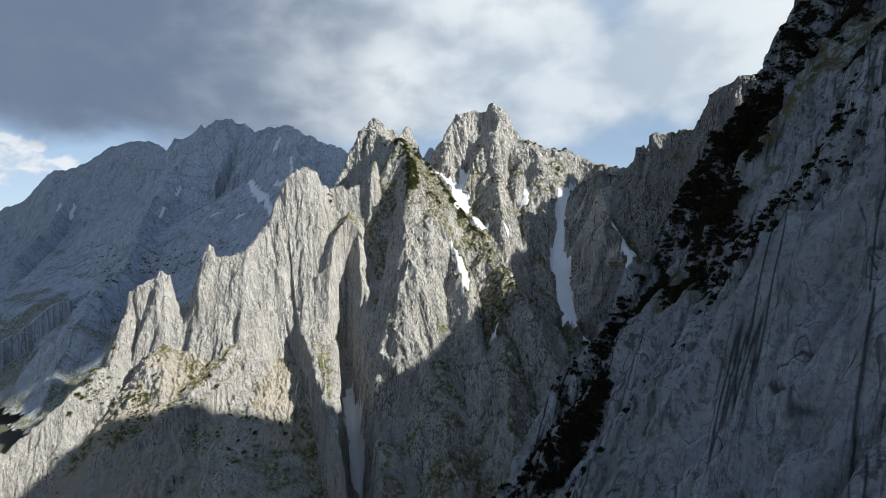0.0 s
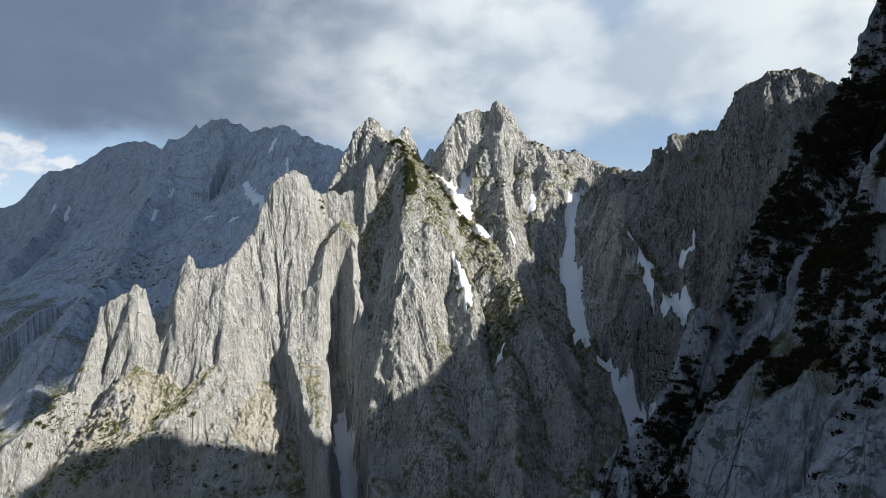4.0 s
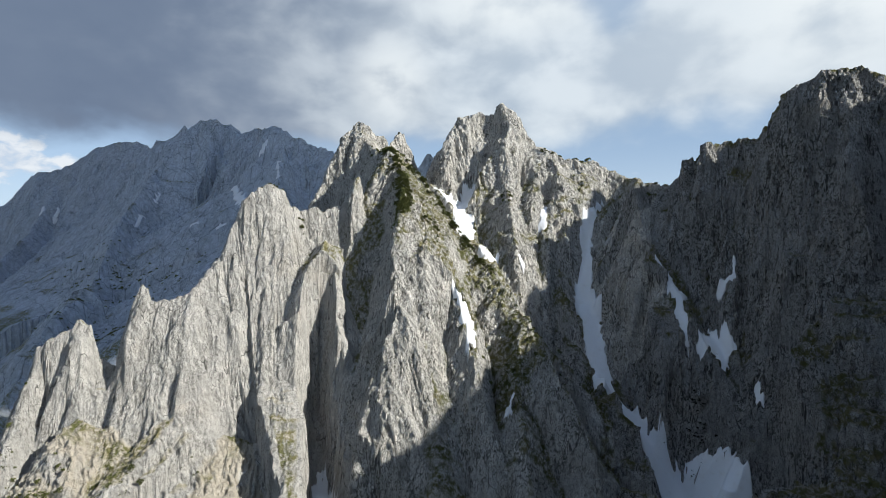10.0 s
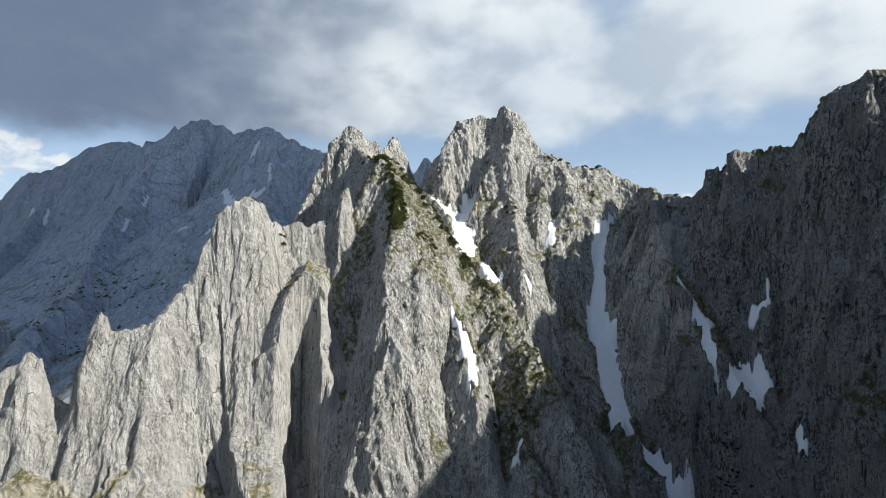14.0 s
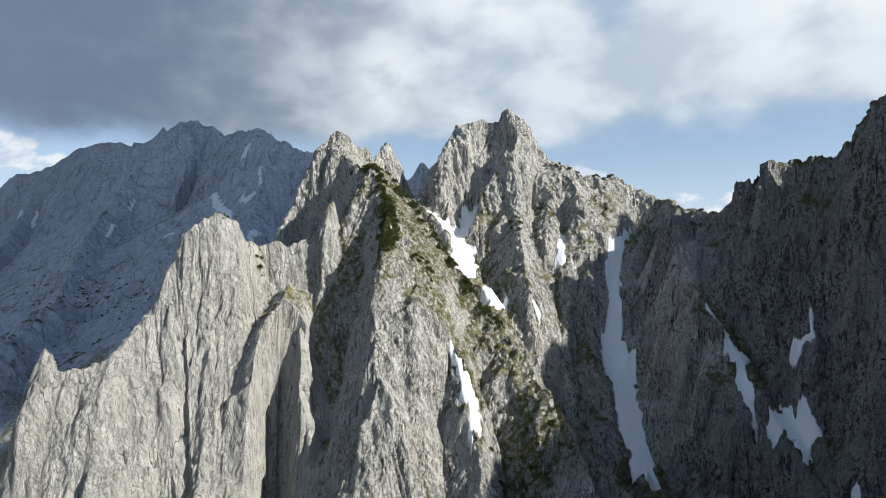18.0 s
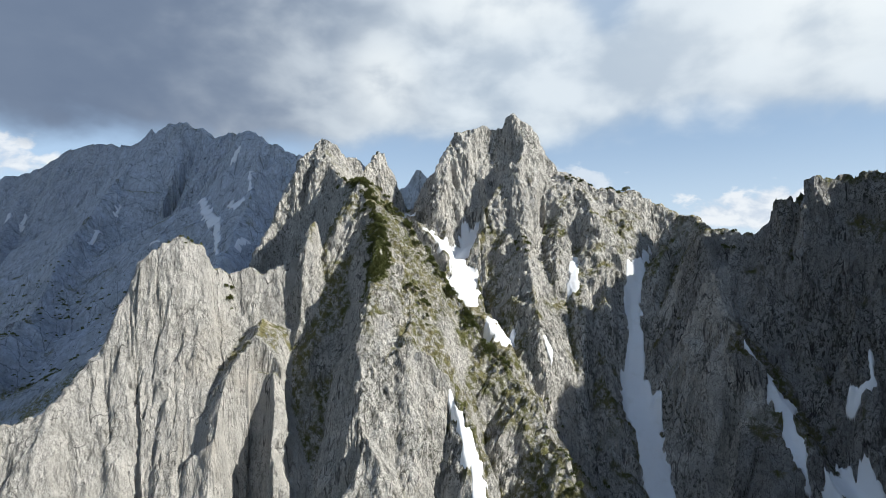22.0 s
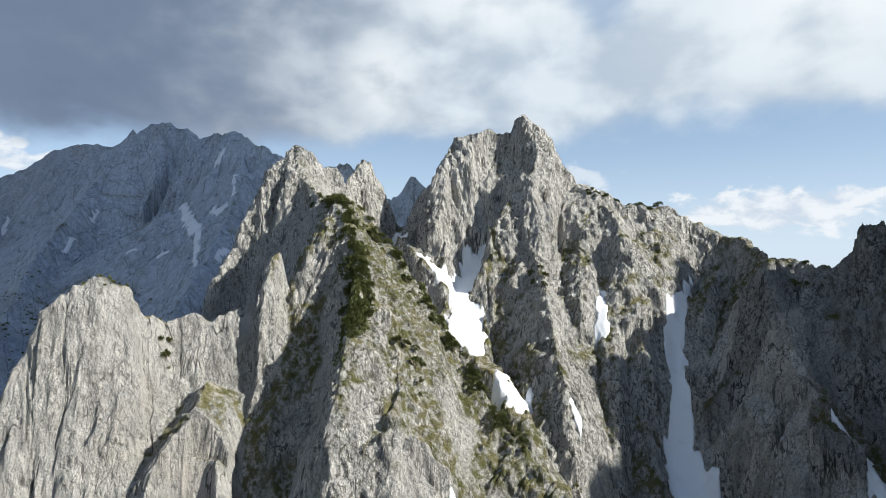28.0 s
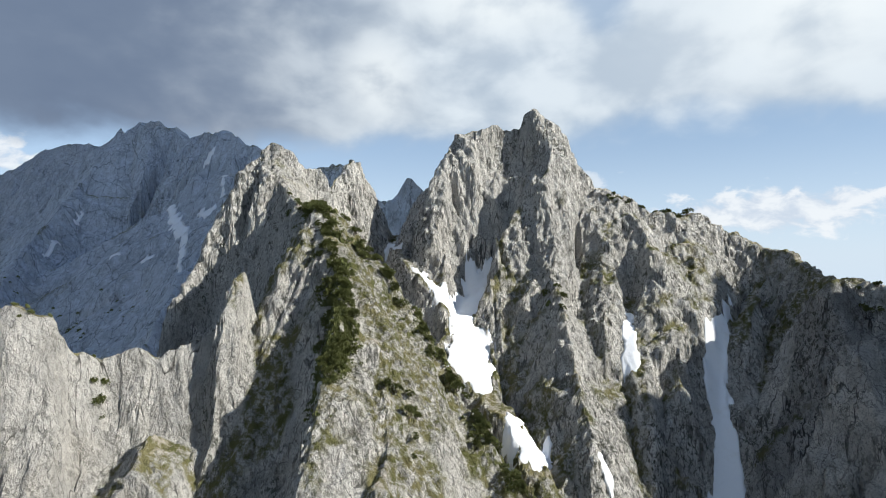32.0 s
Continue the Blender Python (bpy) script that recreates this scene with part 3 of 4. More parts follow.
def snow_cover(x, y):
    m = np.zeros(x.shape, np.float32)
    for patch in SNOWS:
        if patch[2] > 1:
            continue
        line = patch[0]
        pad = 2.0 * line[:, 2].max() + 4
        near = (x > line[:, 0].min() - pad) & (x < line[:, 0].max() + pad) & (y > line[:, 1].min() - pad) & (y < line[:, 1].max() + pad)
        if near.any():
            m[near] = np.maximum(m[near], np.clip((snow_reach(x[near], y[near], patch) + 1.0) / 1.2, 0, 1))
    return m


LONG, SMALL, FAR = "long tongue of old snow in a rock gully", "small patch of old snow on a rock ledge", "distant snow patch on the shaded mountain range"
snow_patch([(-7, 513), (-3, 509), (4, 503), (11, 498), (15, 490), (17, 482), (19, 475)], (0.5, 0.9, 1.8, 4.6, 7.0, 6.2, 2.6), LONG, seed=1)
snow_patch([(30, 517), (26, 516), (20, 512), (16, 503)], (1.1, 2.4, 3.6, 4.6), LONG, seed=2)
snow_patch([(-18, 544), (-16, 536), (-15, 531)], (1.8, 2.4, 1.0), SMALL, seed=3)
snow_patch([(28, 461), (30, 456), (33, 451), (38, 455)], (2.4, 3.8, 3.8, 1.2), SMALL, seed=4)
snow_patch([(7, 407), (10, 400), (12, 395), (15, 390), (17, 386)], (0.4, 1.1, 2.2, 2.8, 2.2), LONG, seed=5)
snow_patch([(126, 505), (115, 490), (105, 480), (105, 469), (98, 459), (101, 448), (98, 437), (98, 426), (98, 411), (104, 403), (109, 396), (115, 386), (124, 374), (131, 364), (134, 350)],
           (0.5, 1.3, 2.4, 2.6, 4.6, 7.8, 4.6, 4.6, 4.2, 4.6, 5.6, 9, 14, 18, 18), "wide tongue of grey old snow filling the main gully", seed=6)
snow_patch([(138, 429), (143, 423), (145, 416), (143, 407), (143, 399)], (0.9, 2.2, 2.7, 2.2, 0.8), LONG, seed=7)
snow_patch([(176, 409), (174, 405), (167, 407)], (0.4, 0.8, 1.0), SMALL, seed=8)
snow_patch([(148, 397), (157, 398), (162, 394), (158, 388)], (0.9, 3.2, 3.8, 1.2), "flat snow patch with a rock poking through", seed=9)
snow_patch([(78, 492), (76, 482), (72, 476)], (0.8, 1.8, 1.8), SMALL, seed=10)
snow_patch([(169, 374), (168, 372)], (0.8, 1.2), SMALL, seed=11)
snow_patch([(38, 374), (36, 370)], (1.0, 1.5), SMALL, seed=12)
snow_patch([(52, 445), (54, 443)], (0.6, 0.8), SMALL, seed=15)
snow_patch([(-73, 388), (-69, 389), (-64, 384), (-60, 374), (-56, 362)], (2.4, 4.4, 5.0, 4.0, 2.0), LONG, seed=14)
snow_patch([(-424, 1167), (-389, 1116), (-364, 1080), (-330, 1011), (-302, 936)], (5, 7.5, 6, 4, 2), FAR, 2.6, 1.5, 16)
snow_patch([(-316, 1079), (-326, 1076), (-346, 1100)], (3, 5.5, 3), FAR, 2.6, 1.5, 17)
snow_patch([(-375, 1211), (-378, 1203)], (4.6, 5), FAR, 2.6, 1.5, 18)
snow_patch([(-324, 1132), (-313, 1099)], (3, 3), FAR, 2.6, 1.5, 19)
snow_patch([(-278, 954), (-274, 975)], (4, 5), FAR, 2.6, 1.5, 20)
snow_patch([(-477, 1097), (-459, 1085)], (3.2, 3), FAR, 2.6, 1.5, 21)
snow_patch([(-617, 1245), (-618, 1230)], (3, 3.2), FAR, 2.6, 1.5, 22)
snow_patch([(-622, 1201), (-621, 1177), (-621, 1156)], (2.8, 3.6, 2.8), FAR, 2.6, 1.5, 23)
snow_patch([(-1563, 2170), (-1555, 2153)], (6, 8), FAR, 3.5, 1.5, 24)
snow_patch([(-1519, 2192), (-1510, 2166)], (5, 9), FAR, 3.5, 1.5, 25)
snow_patch([(-413, 1068), (-404, 1068)], (5, 4.5), FAR, 2.6, 1.5, 26)


def terrain(x, y, which=None, bare=False):
    """Height and the index of the ridge that makes it, for arrays x and y."""
    x, y = x.astype(np.float32), y.astype(np.float32)
    wx = x + 1.3 * fbm(x / 23, y / 23, 501, 3) + 0.5 * fbm(x / 5, y / 5, 541, 2)
    wy = y + 1.3 * fbm(x / 23, y / 23, 521, 3) + 0.5 * fbm(x / 5, y / 5, 561, 2)
    h = 95 + 25 * fbm(x / 260, y / 260, 601, 4)
    owner = np.full(x.shape, -1, np.int16)
    snowy = snow_cover(x, y)
    for i, r in enumerate(RIDGES):
        if which is not None and i not in which:
            continue
        c = r["crest"]
        near = (x > c[:, 0].min() - r["reach"]) & (x < c[:, 0].max() + r["reach"]) & (y > c[:, 1].min() - r["reach"]) & (y < c[:, 1].max() + r["reach"])
        if not near.any():
            continue
        px, py = wx[near], wy[near]
        d, side, u, z = near_line(px, py, c)
        k, s = r["grain"], r["seed"]
        s1 = np.where(side > 0, r["left"][0], r["right"][0])
        drop = d * s1 * k
        uk = u * k
        rough = fbm(uk / 8 + 0.15 * drop / 8, drop / 18, s + 31, 4, 0.55)
        block = fbm(uk / 9, drop / 22, s + 51, 2)
        push = r["rib"] * (0.45 * ribbed(uk / 25, drop / 90, s, 2, 0.5) + 0.42 * rough + 0.4 * np.round(2.5 * block) / 2.5)
        joint = value_noise(uk / 7.5, drop / 60, s + 91) + 0.3 * value_noise(uk / 2.3, drop / 12, s + 95)
        push = push - 0.55 * r["rib"] * np.exp(-(joint / 0.07) ** 2)
        push = push * np.clip(d * k / 4, 0, 1) * (1 - snowy[near])
        if r["cap"]:
            (ax, ay, _), (bx, by, _) = c[0], c[1]
            z = z - r["cap"] * np.maximum(((ax - px) * (bx - ax) + (ay - py) * (by - ay)) / math.hypot(bx - ax, by - ay), 0)
        d = np.maximum(d - r["blunt"] - push, 0)
        z = z + (np.interp(u, r["way"], r["mean"]).astype(np.float32) - z) * np.clip(d * k / 10 - 0.15, 0, 1) * r["even"]
        w1 = np.where(side > 0, r["left"][1], r["right"][1])
        s2 = np.where(side > 0, r["left"][2], r["right"][2])
        z = z + r["jag"] * fbm(u * k / 5.0, u * 0, s + 61, 3, 0.6) - np.minimum(d, w1) * s1 - np.maximum(d - w1, 0) * s2
        m = z > h[near]
        hh, oo = h[near], owner[near]
        oo[m] = i
        soft = 3.0 / k ** 0.7
        h[near] = np.maximum(hh, z) + soft * np.log1p(np.exp(-np.minimum(np.abs(hh - z) / soft, 30)))
        owner[near] = oo
    for n, (line, run, half, rise) in enumerate(GULLIES):
        near = (x > line[:, 0].min() - 30) & (x < line[:, 0].max() + 30) & (y > line[:, 1].min() - 30) & (y < line[:, 1].max() + 30)
        if not near.any() or (which is not None and RIDGES[min(which)]["mountain"] != RIDGES[0]["mountain"]):
            continue
        d, side, u, z = near_line(0.5 * (wx[near] + x[near]), 0.5 * (wy[near] + y[near]), line)
        w = np.interp(u, run, half).astype(np.float32) * (1 + 0.4 * fbm(u / 7, side * 3, 651 + 7 * n, 2))
        top = z + rise * np.maximum(d - w, 0) * (1 + 0.35 * fbm(u / 5, d / 9, 671 + 7 * n, 2)) + 0.05 * np.maximum(d - 12, 0) ** 2
        low = z - 0.2 * d - 2.5 * np.maximum(d - w, 0)
        h[near] = np.maximum(np.minimum(h[near], np.maximum(top, low)), low)
    if bare:
        return h, owner
    firm = 1 - snowy
    h = h + 0.4 * firm * fbm(x / 3.1, y / 3.1, 701, 4, 0.55) + 0.6 * firm * np.clip(4 * snowy, 0, 1) - 1.4 * snowy
    step = h / 6.0 + 0.04 * x + 0.9 * fbm(x / 30, y / 30, 721, 3)
    h = h + 0.9 * firm * np.abs(step - np.floor(step) - 0.5) * 2 * np.clip(0.6 + fbm(x / 17, y / 17, 741, 2), 0, 1.4)
    return h, owner


# ---- meshes from arrays ----
def array_mesh(name, verts, quads, mat, masks=None, smooth=False):
    me = bpy.data.meshes.new(name)
    me.vertices.add(len(verts))
    me.vertices.foreach_set("co", verts.astype(np.float32).ravel())
    n = quads.shape[1]
    me.loops.add(quads.size)
    me.loops.foreach_set("vertex_index", quads.astype(np.int32).ravel())
    me.polygons.add(len(quads))
    me.polygons.foreach_set("loop_start", np.arange(0, quads.size, n, dtype=np.int32))
    me.polygons.foreach_set("use_smooth", np.full(len(quads), smooth))
    for key, values in (masks or {}).items():
        me.attributes.new(key, "FLOAT", "POINT").data.foreach_set("value", values.astype(np.float32))
    me.materials.append(mat)
    me.update()
    return me


def lattice(x0, x1, y0, y1, step):
    return np.meshgrid(np.arange(x0, x1 + step / 2, step), np.arange(y0, y1 + step / 2, step))


def lattice_quads(rows, cols):
    a = (np.arange(rows - 1)[:, None] * cols + np.arange(cols - 1)[None, :])
    return np.stack([a, a + 1, a + 1 + cols, a + cols], -1)


def cut(quads, keep):
    """The kept quads and the vertices that they use."""
    q = quads[keep]
    used, inverse = np.unique(q, return_inverse=True)
    return used, inverse.reshape(q.shape)


def blur(a, n):
    for axis in (0, 1):
        pad = [(n, n) if k == axis else (0, 0) for k in (0, 1)]
        c = np.cumsum(np.pad(a, pad, mode="edge").astype(np.float64), axis=axis)
        z = np.zeros_like(np.take(c, [0], axis=axis))
        c = np.concatenate([z, c], axis=axis)
        w = 2 * n + 1
        hi, lo = [slice(None)] * 2, [slice(None)] * 2
        hi[axis], lo[axis] = slice(w, None), slice(0, -w)
        a = ((c[tuple(hi)] - c[tuple(lo)]) / w).astype(np.float32)
    return a


MOUNTAINS = {
    "tower_wall": ("pale grey limestone wall with a row of sunlit towers", "rock wall"),
    "middle_buttress": ("grey limestone buttress with grassy ledges and dwarf pines", "rock buttress"),
    "spires": ("pair of pointed grey limestone spires", "rock spire"),
    "main_peak": ("pale limestone peak with a blocky double summit", "mountain peak"),
    "dark_wall": ("steep shaded limestone wall with a flat-topped summit", "rock wall"),
    "near_cliff": ("dark shaded limestone cliff with pine scrub on its crest", "cliff"),
    "remote_range": ("remote dark blue-grey mountain range under heavy cloud", "mountain range"),
    "far_range": ("distant blue-grey mountain range under cloud with snow patches", "mountain range"),
}
HOLDERS = {}
for key, (label, category) in MOUNTAINS.items():
    HOLDERS[key] = tagged(new(key), label, category)
    pts = np.concatenate([r["crest"] for r in RIDGES if r["mountain"] == key])
    HOLDERS[key].location = (float(pts[:, 0].mean()), float(pts[:, 1].mean()), float(pts[:, 2].min()))


def part_object(name, me, holder):
    ob = new(name, me)
    ob.parent = holder
    ob.matrix_parent_inverse = Matrix.Translation(holder.location).inverted()
    return ob


TURF = {"middle_buttress": 1.35, "main_peak": 1.25, "tower_wall": 1.0, "dark_wall": 1.9, "near_cliff": 0.9, "spires": 1.3, "far_range": 0.35, "remote_range": 0.35}


GRASSY = {("middle_buttress", "shoulder"): 0.65, ("middle_buttress", "face"): 0.85, ("middle_buttress", "foot"): 1.0}
CRAG = {"tower_wall": 0.5, "middle_buttress": 0.8, "main_peak": 0.95, "dark_wall": 1.25, "near_cliff": 0.75}


def build_range(x0, x1, y0, y1, step, mountains, step_y=None):
    """Builds the surface on one lattice and shares it out to the parts of the mountains."""
    which = [i for i, r in enumerate(RIDGES) if r["mountain"] in mountains]
    step_y = step_y or step
    X, Y = np.meshgrid(np.arange(x0, x1 + step / 2, step), np.arange(y0, y1 + step_y / 2, step_y))
    rows, cols = X.shape
    h, owner = terrain(X.ravel(), Y.ravel(), which)
    h2 = h.reshape(rows, cols)
    if step < 1:
        # joins stray islands to the part that surrounds them
        share, best = np.zeros((rows, cols), np.float32), owner.reshape(rows, cols).copy()
        for i in which + [-1]:
            mine = owner.reshape(rows, cols) == i
            if mine.any():
                w = blur(mine.astype(np.float32), 8)
                best[w > share], share = i, np.maximum(w, share)
        owner = best.ravel()
    soft = blur(h2, max(1, round(2.5 / step)))
    gy, gx = np.gradient(soft, step_y, step)
    slope = np.hypot(gx, gy).ravel()
    n1 = fbm(X.ravel() / 28, Y.ravel() / 28, 801, 4)
    bias = np.array([TURF.get(r["mountain"], 1.4) + GRASSY.get((r["mountain"], r["part"]), 0) for r in RIDGES] + [1.0], np.float32)[owner]
    bias = bias + 1.1 * np.clip((250 - h) / 60, 0, 1) * np.array([r["mountain"] == "far_range" for r in RIDGES] + [False])[owner]
    turf = np.clip((bias + 0.9 * n1 - slope) / 0.5, 0, 1)
    loose = np.array([-1.0 if "range" in r["mountain"] else {"foot": 1.3, "scree_apron": 1.75}.get(r["part"], 0.9) for r in RIDGES] + [1.0], np.float32)[owner]
    scree = np.clip((loose + 0.25 * n1 - slope) / 0.4, 0, 1)
    verts = np.stack([X.ravel(), Y.ravel(), h], 1)
    if step < 1:
        # pushes the face outwards and inwards in blocks
        size = np.sqrt(1 + slope ** 2)
        bold = np.array([1.2 if r["part"] in ("foot", "scree_apron") else CRAG.get(r["mountain"], 1.0) for r in RIDGES] + [0.5], np.float32)[owner]
        bold = blur(bold.reshape(rows, cols), 6).ravel() * np.clip(slope, 0.3, 1.2) * (1 - snow_cover(X.ravel().astype(np.float32), Y.ravel().astype(np.float32)))
        out = bold * crags(verts[:, 0], verts[:, 1], verts[:, 2])
        verts += np.stack([-gx.ravel() / size, -gy.ravel() / size, 1 / size], 1) * out[:, None]
    quads = lattice_quads(rows, cols).reshape(-1, 4)
    qo = owner[quads[:, 0]]
    for i in which:
        keep = qo == i
        if keep.sum() < 20:
            continue
        used, q = cut(quads, keep)
        r = RIDGES[i]
        me = array_mesh(r["part"], verts[used], q, {"near_cliff": SLAB, "far_range": FAR_ROCK, "remote_range": FAR_ROCK, "tower_wall": PALE, "dark_wall": SHADED_STREAKED}.get(r["mountain"], ROCK), {"turf": turf[used], "scree": scree[used]}, False)
        part_object(r["part"], me, HOLDERS[r["mountain"]])


STEP = 0.5
CENTRAL = ("tower_wall", "middle_buttress", "spires", "main_peak", "dark_wall")
build_range(-330, 330, 280, 605, STEP * 1.15, CENTRAL, STEP * 0.84)
build_range(-30, 150, 30, 186, STEP * 0.9, ("near_cliff",))
build_range(150, 302, 0, 290, 1.6, ("near_cliff",))
build_range(-60, 150, -60, 30, 1.6, ("near_cliff",))
build_range(-60, 150, 186, 290, 1.6, ("near_cliff",))
build_range(300, 760, -340, 420, 4, ("near_cliff",))
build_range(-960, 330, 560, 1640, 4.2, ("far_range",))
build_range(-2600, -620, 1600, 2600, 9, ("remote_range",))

# ---- ground ----
X, Y = lattice(-4900, 4900, -2000, 4900, 70)
Z = 60 + 30 * fbm(X.ravel() / 400, Y.ravel() / 400, 901, 4)
ground = new("ground", array_mesh("ground", np.stack([X.ravel(), Y.ravel(), Z], 1), lattice_quads(*X.shape).reshape(-1, 4), MEADOW, smooth=True))
tagged(ground, "dark green and grey valley floor far below", "ground", kind="structure")


# ---- unseen cloud, added to shade the far range ----
def build_shade_cloud():
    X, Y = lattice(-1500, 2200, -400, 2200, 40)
    # edges are cut so that the shadow misses the near peaks
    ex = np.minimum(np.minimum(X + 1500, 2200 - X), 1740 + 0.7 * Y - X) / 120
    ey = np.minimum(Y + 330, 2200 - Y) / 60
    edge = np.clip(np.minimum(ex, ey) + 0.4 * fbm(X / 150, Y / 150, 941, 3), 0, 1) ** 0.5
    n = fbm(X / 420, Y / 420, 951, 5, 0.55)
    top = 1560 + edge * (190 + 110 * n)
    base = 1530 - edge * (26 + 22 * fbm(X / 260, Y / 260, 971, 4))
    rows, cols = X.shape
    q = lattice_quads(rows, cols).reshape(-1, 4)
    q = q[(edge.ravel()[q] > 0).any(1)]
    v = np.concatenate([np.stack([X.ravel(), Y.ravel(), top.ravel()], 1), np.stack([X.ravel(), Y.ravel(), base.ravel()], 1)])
    me = array_mesh("cloud", v, np.concatenate([q, q[:, ::-1] + rows * cols]), SHADE_CLOUD, smooth=True)
    tagged(new("cloud", me), "broad grey cloud added out of view to shade the far mountain range", "cloud", kind="structure")


def shade_cloud_nodes(g, b):
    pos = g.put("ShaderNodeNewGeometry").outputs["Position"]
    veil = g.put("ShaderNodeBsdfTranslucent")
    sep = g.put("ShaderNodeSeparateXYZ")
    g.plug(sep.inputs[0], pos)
    # veil is blue, and paler southward, to tint and brighten the far slopes
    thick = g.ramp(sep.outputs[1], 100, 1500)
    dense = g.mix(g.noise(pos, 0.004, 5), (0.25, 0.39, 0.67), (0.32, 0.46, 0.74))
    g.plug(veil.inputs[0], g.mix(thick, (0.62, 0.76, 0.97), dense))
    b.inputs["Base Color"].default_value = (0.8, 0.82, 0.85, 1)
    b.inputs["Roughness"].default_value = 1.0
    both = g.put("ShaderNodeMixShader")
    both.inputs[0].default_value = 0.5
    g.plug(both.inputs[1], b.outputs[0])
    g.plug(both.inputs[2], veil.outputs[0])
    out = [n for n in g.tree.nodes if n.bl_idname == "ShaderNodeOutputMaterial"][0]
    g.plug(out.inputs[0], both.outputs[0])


SHADE_CLOUD = material("shade_cloud_vapour", shade_cloud_nodes)
build_shade_cloud()

# ---- snow ----
def build_snow(patch):
    """Old snow that fills the hollow along a line; its rim dips under the rock."""
    line, label, step, thick, seed = patch
    pad = 2.0 * float(line[:, 2].max()) + 6 * step
    X, Y = lattice(line[:, 0].min() - pad, line[:, 0].max() + pad, line[:, 1].min() - pad, line[:, 1].max() + pad, step)
    which = [i for i, r in enumerate(RIDGES) if (r["mountain"] in CENTRAL) == (step < 1)]
    h, _ = terrain(X.ravel(), Y.ravel(), which, bare=step < 1)
    h = h.reshape(X.shape)
    soft = blur(blur(h, max(1, round(1.6 / step))), max(1, round(1.6 / step)))
    inside = snow_reach(X.ravel().astype(np.float32), Y.ravel().astype(np.float32), patch).reshape(X.shape)
    if step > 1:
        z = soft + thick + np.clip(inside, -2 * step, 2.5 * step) * 0.22
        rim = -0.5 * step
    else:
        z = np.maximum(soft, h - 0.5) + 0.25 + 0.10 * fbm(X / 2, Y / 2, 1101, 3) + np.minimum(inside, 0) * 1.7
        rim = -0.9 if line[:, 2].max() < 3.6 else -1.6
    quads = lattice_quads(*X.shape).reshape(-1, 4)
    ok = (inside.ravel()[quads] > rim).all(1)
    if ok.sum() < 4:
        return
    # keeps the one piece that holds most
    used, q = cut(quads, ok)
    mark = np.arange(len(used))
    for _ in range(400):
        low = mark[q].min(1)
        fresh = mark.copy()
        np.minimum.at(fresh, q.ravel(), np.repeat(low, 4))
        if (fresh == mark).all():
            break
        mark = fresh
    names, share = np.unique(mark[q[:, 0]], return_counts=True)
    q = q[mark[q[:, 0]] == names[share.argmax()]]
    kept, inverse = np.unique(q, return_inverse=True)
    used, q = used[kept], inverse.reshape(q.shape)
    top = np.stack([X.ravel(), Y.ravel(), z.ravel()], 1)[used]
    under = top.copy()
    under[:, 2] -= 1.2 * thick + 0.6
    # sides close the slab
    e = np.concatenate([q[:, [k, (k + 1) % 4]] for k in range(4)])
    key = np.sort(e, 1)
    _, first, count = np.unique(key[:, 0].astype(np.int64) * len(used) + key[:, 1], return_index=True, return_counts=True)
    edge = e[first[count == 1]]
    n = len(used)
    walls = np.stack([edge[:, 1], edge[:, 0], edge[:, 0] + n, edge[:, 1] + n], 1)
    me = array_mesh("snow_patch", np.concatenate([top, under]), np.concatenate([q, q[:, ::-1] + n, walls]), SNOW, smooth=True)
    tagged(new("snow_patch", me), label, "snow patch", "snow patches on the mountains")


for patch in SNOWS:
    build_snow(patch)



# ---- dwarf pines ----
def pine_meshes(seed, tufts=300):
    """A low, spreading pine: a bent stem with limbs, and a crown of many upturned needle tufts."""
    rng = np.random.default_rng(seed)
    verts, faces = [], []

    def tri(a, b, c):
        k = len(verts)
        verts.extend((a, b, c))
        faces.append((k, k + 1, k + 2))

    def finish(name, mat):
        me = bpy.data.meshes.new(name)
        me.from_pydata([tuple(map(float, v)) for v in verts], [], list(faces))
        me.materials.append(mat)
        verts.clear()
        faces.clear()
        return me

    lobes = [(rng.uniform(-0.55, 0.55), rng.uniform(-0.55, 0.55), rng.uniform(0.0, 0.4), rng.uniform(0.3, 0.6)) for _ in range(7)]
    for _ in range(tufts):
        lx, ly, lz, lr = lobes[rng.integers(len(lobes))]
        a, e = rng.uniform(0, 6.283), rng.uniform(-0.5, 1.5)
        rad = lr * rng.uniform(0.6, 1.1)
        way = np.array([math.cos(a) * math.cos(e), math.sin(a) * math.cos(e), math.sin(e)])
        p = np.array([lx, ly, lz + 0.25]) + rad * way
        out = way + np.array([0, 0, 0.5])
        out /= np.linalg.norm(out)
        side = np.cross(out, rng.normal(size=3))
        side /= np.linalg.norm(side)
        up = np.cross(side, out)
        s = rng.uniform(0.10, 0.20)
        for w in (side, up):
            tri(p - w * s * 0.5 - out * s * 0.5, p + w * s * 0.5 - out * s * 0.5, p + out * s)
    crown = finish("crown", NEEDLES)
    for lx, ly, lz, lr in lobes:
        top, w = np.array([lx, ly, lz + 0.3]), 0.05
        foot = np.array([0.0, 0.0, -0.7])
        ring = [np.array([math.cos(k * 2.094), math.sin(k * 2.094), 0]) for k in range(3)]
        for k in range(3):
            tri(foot + ring[k] * w, foot + ring[(k + 1) % 3] * w, top)
    return crown, finish("trunk", BARK)


PINES = [pine_meshes(40 + k) for k in range(5)]
rng = np.random.default_rng(7)


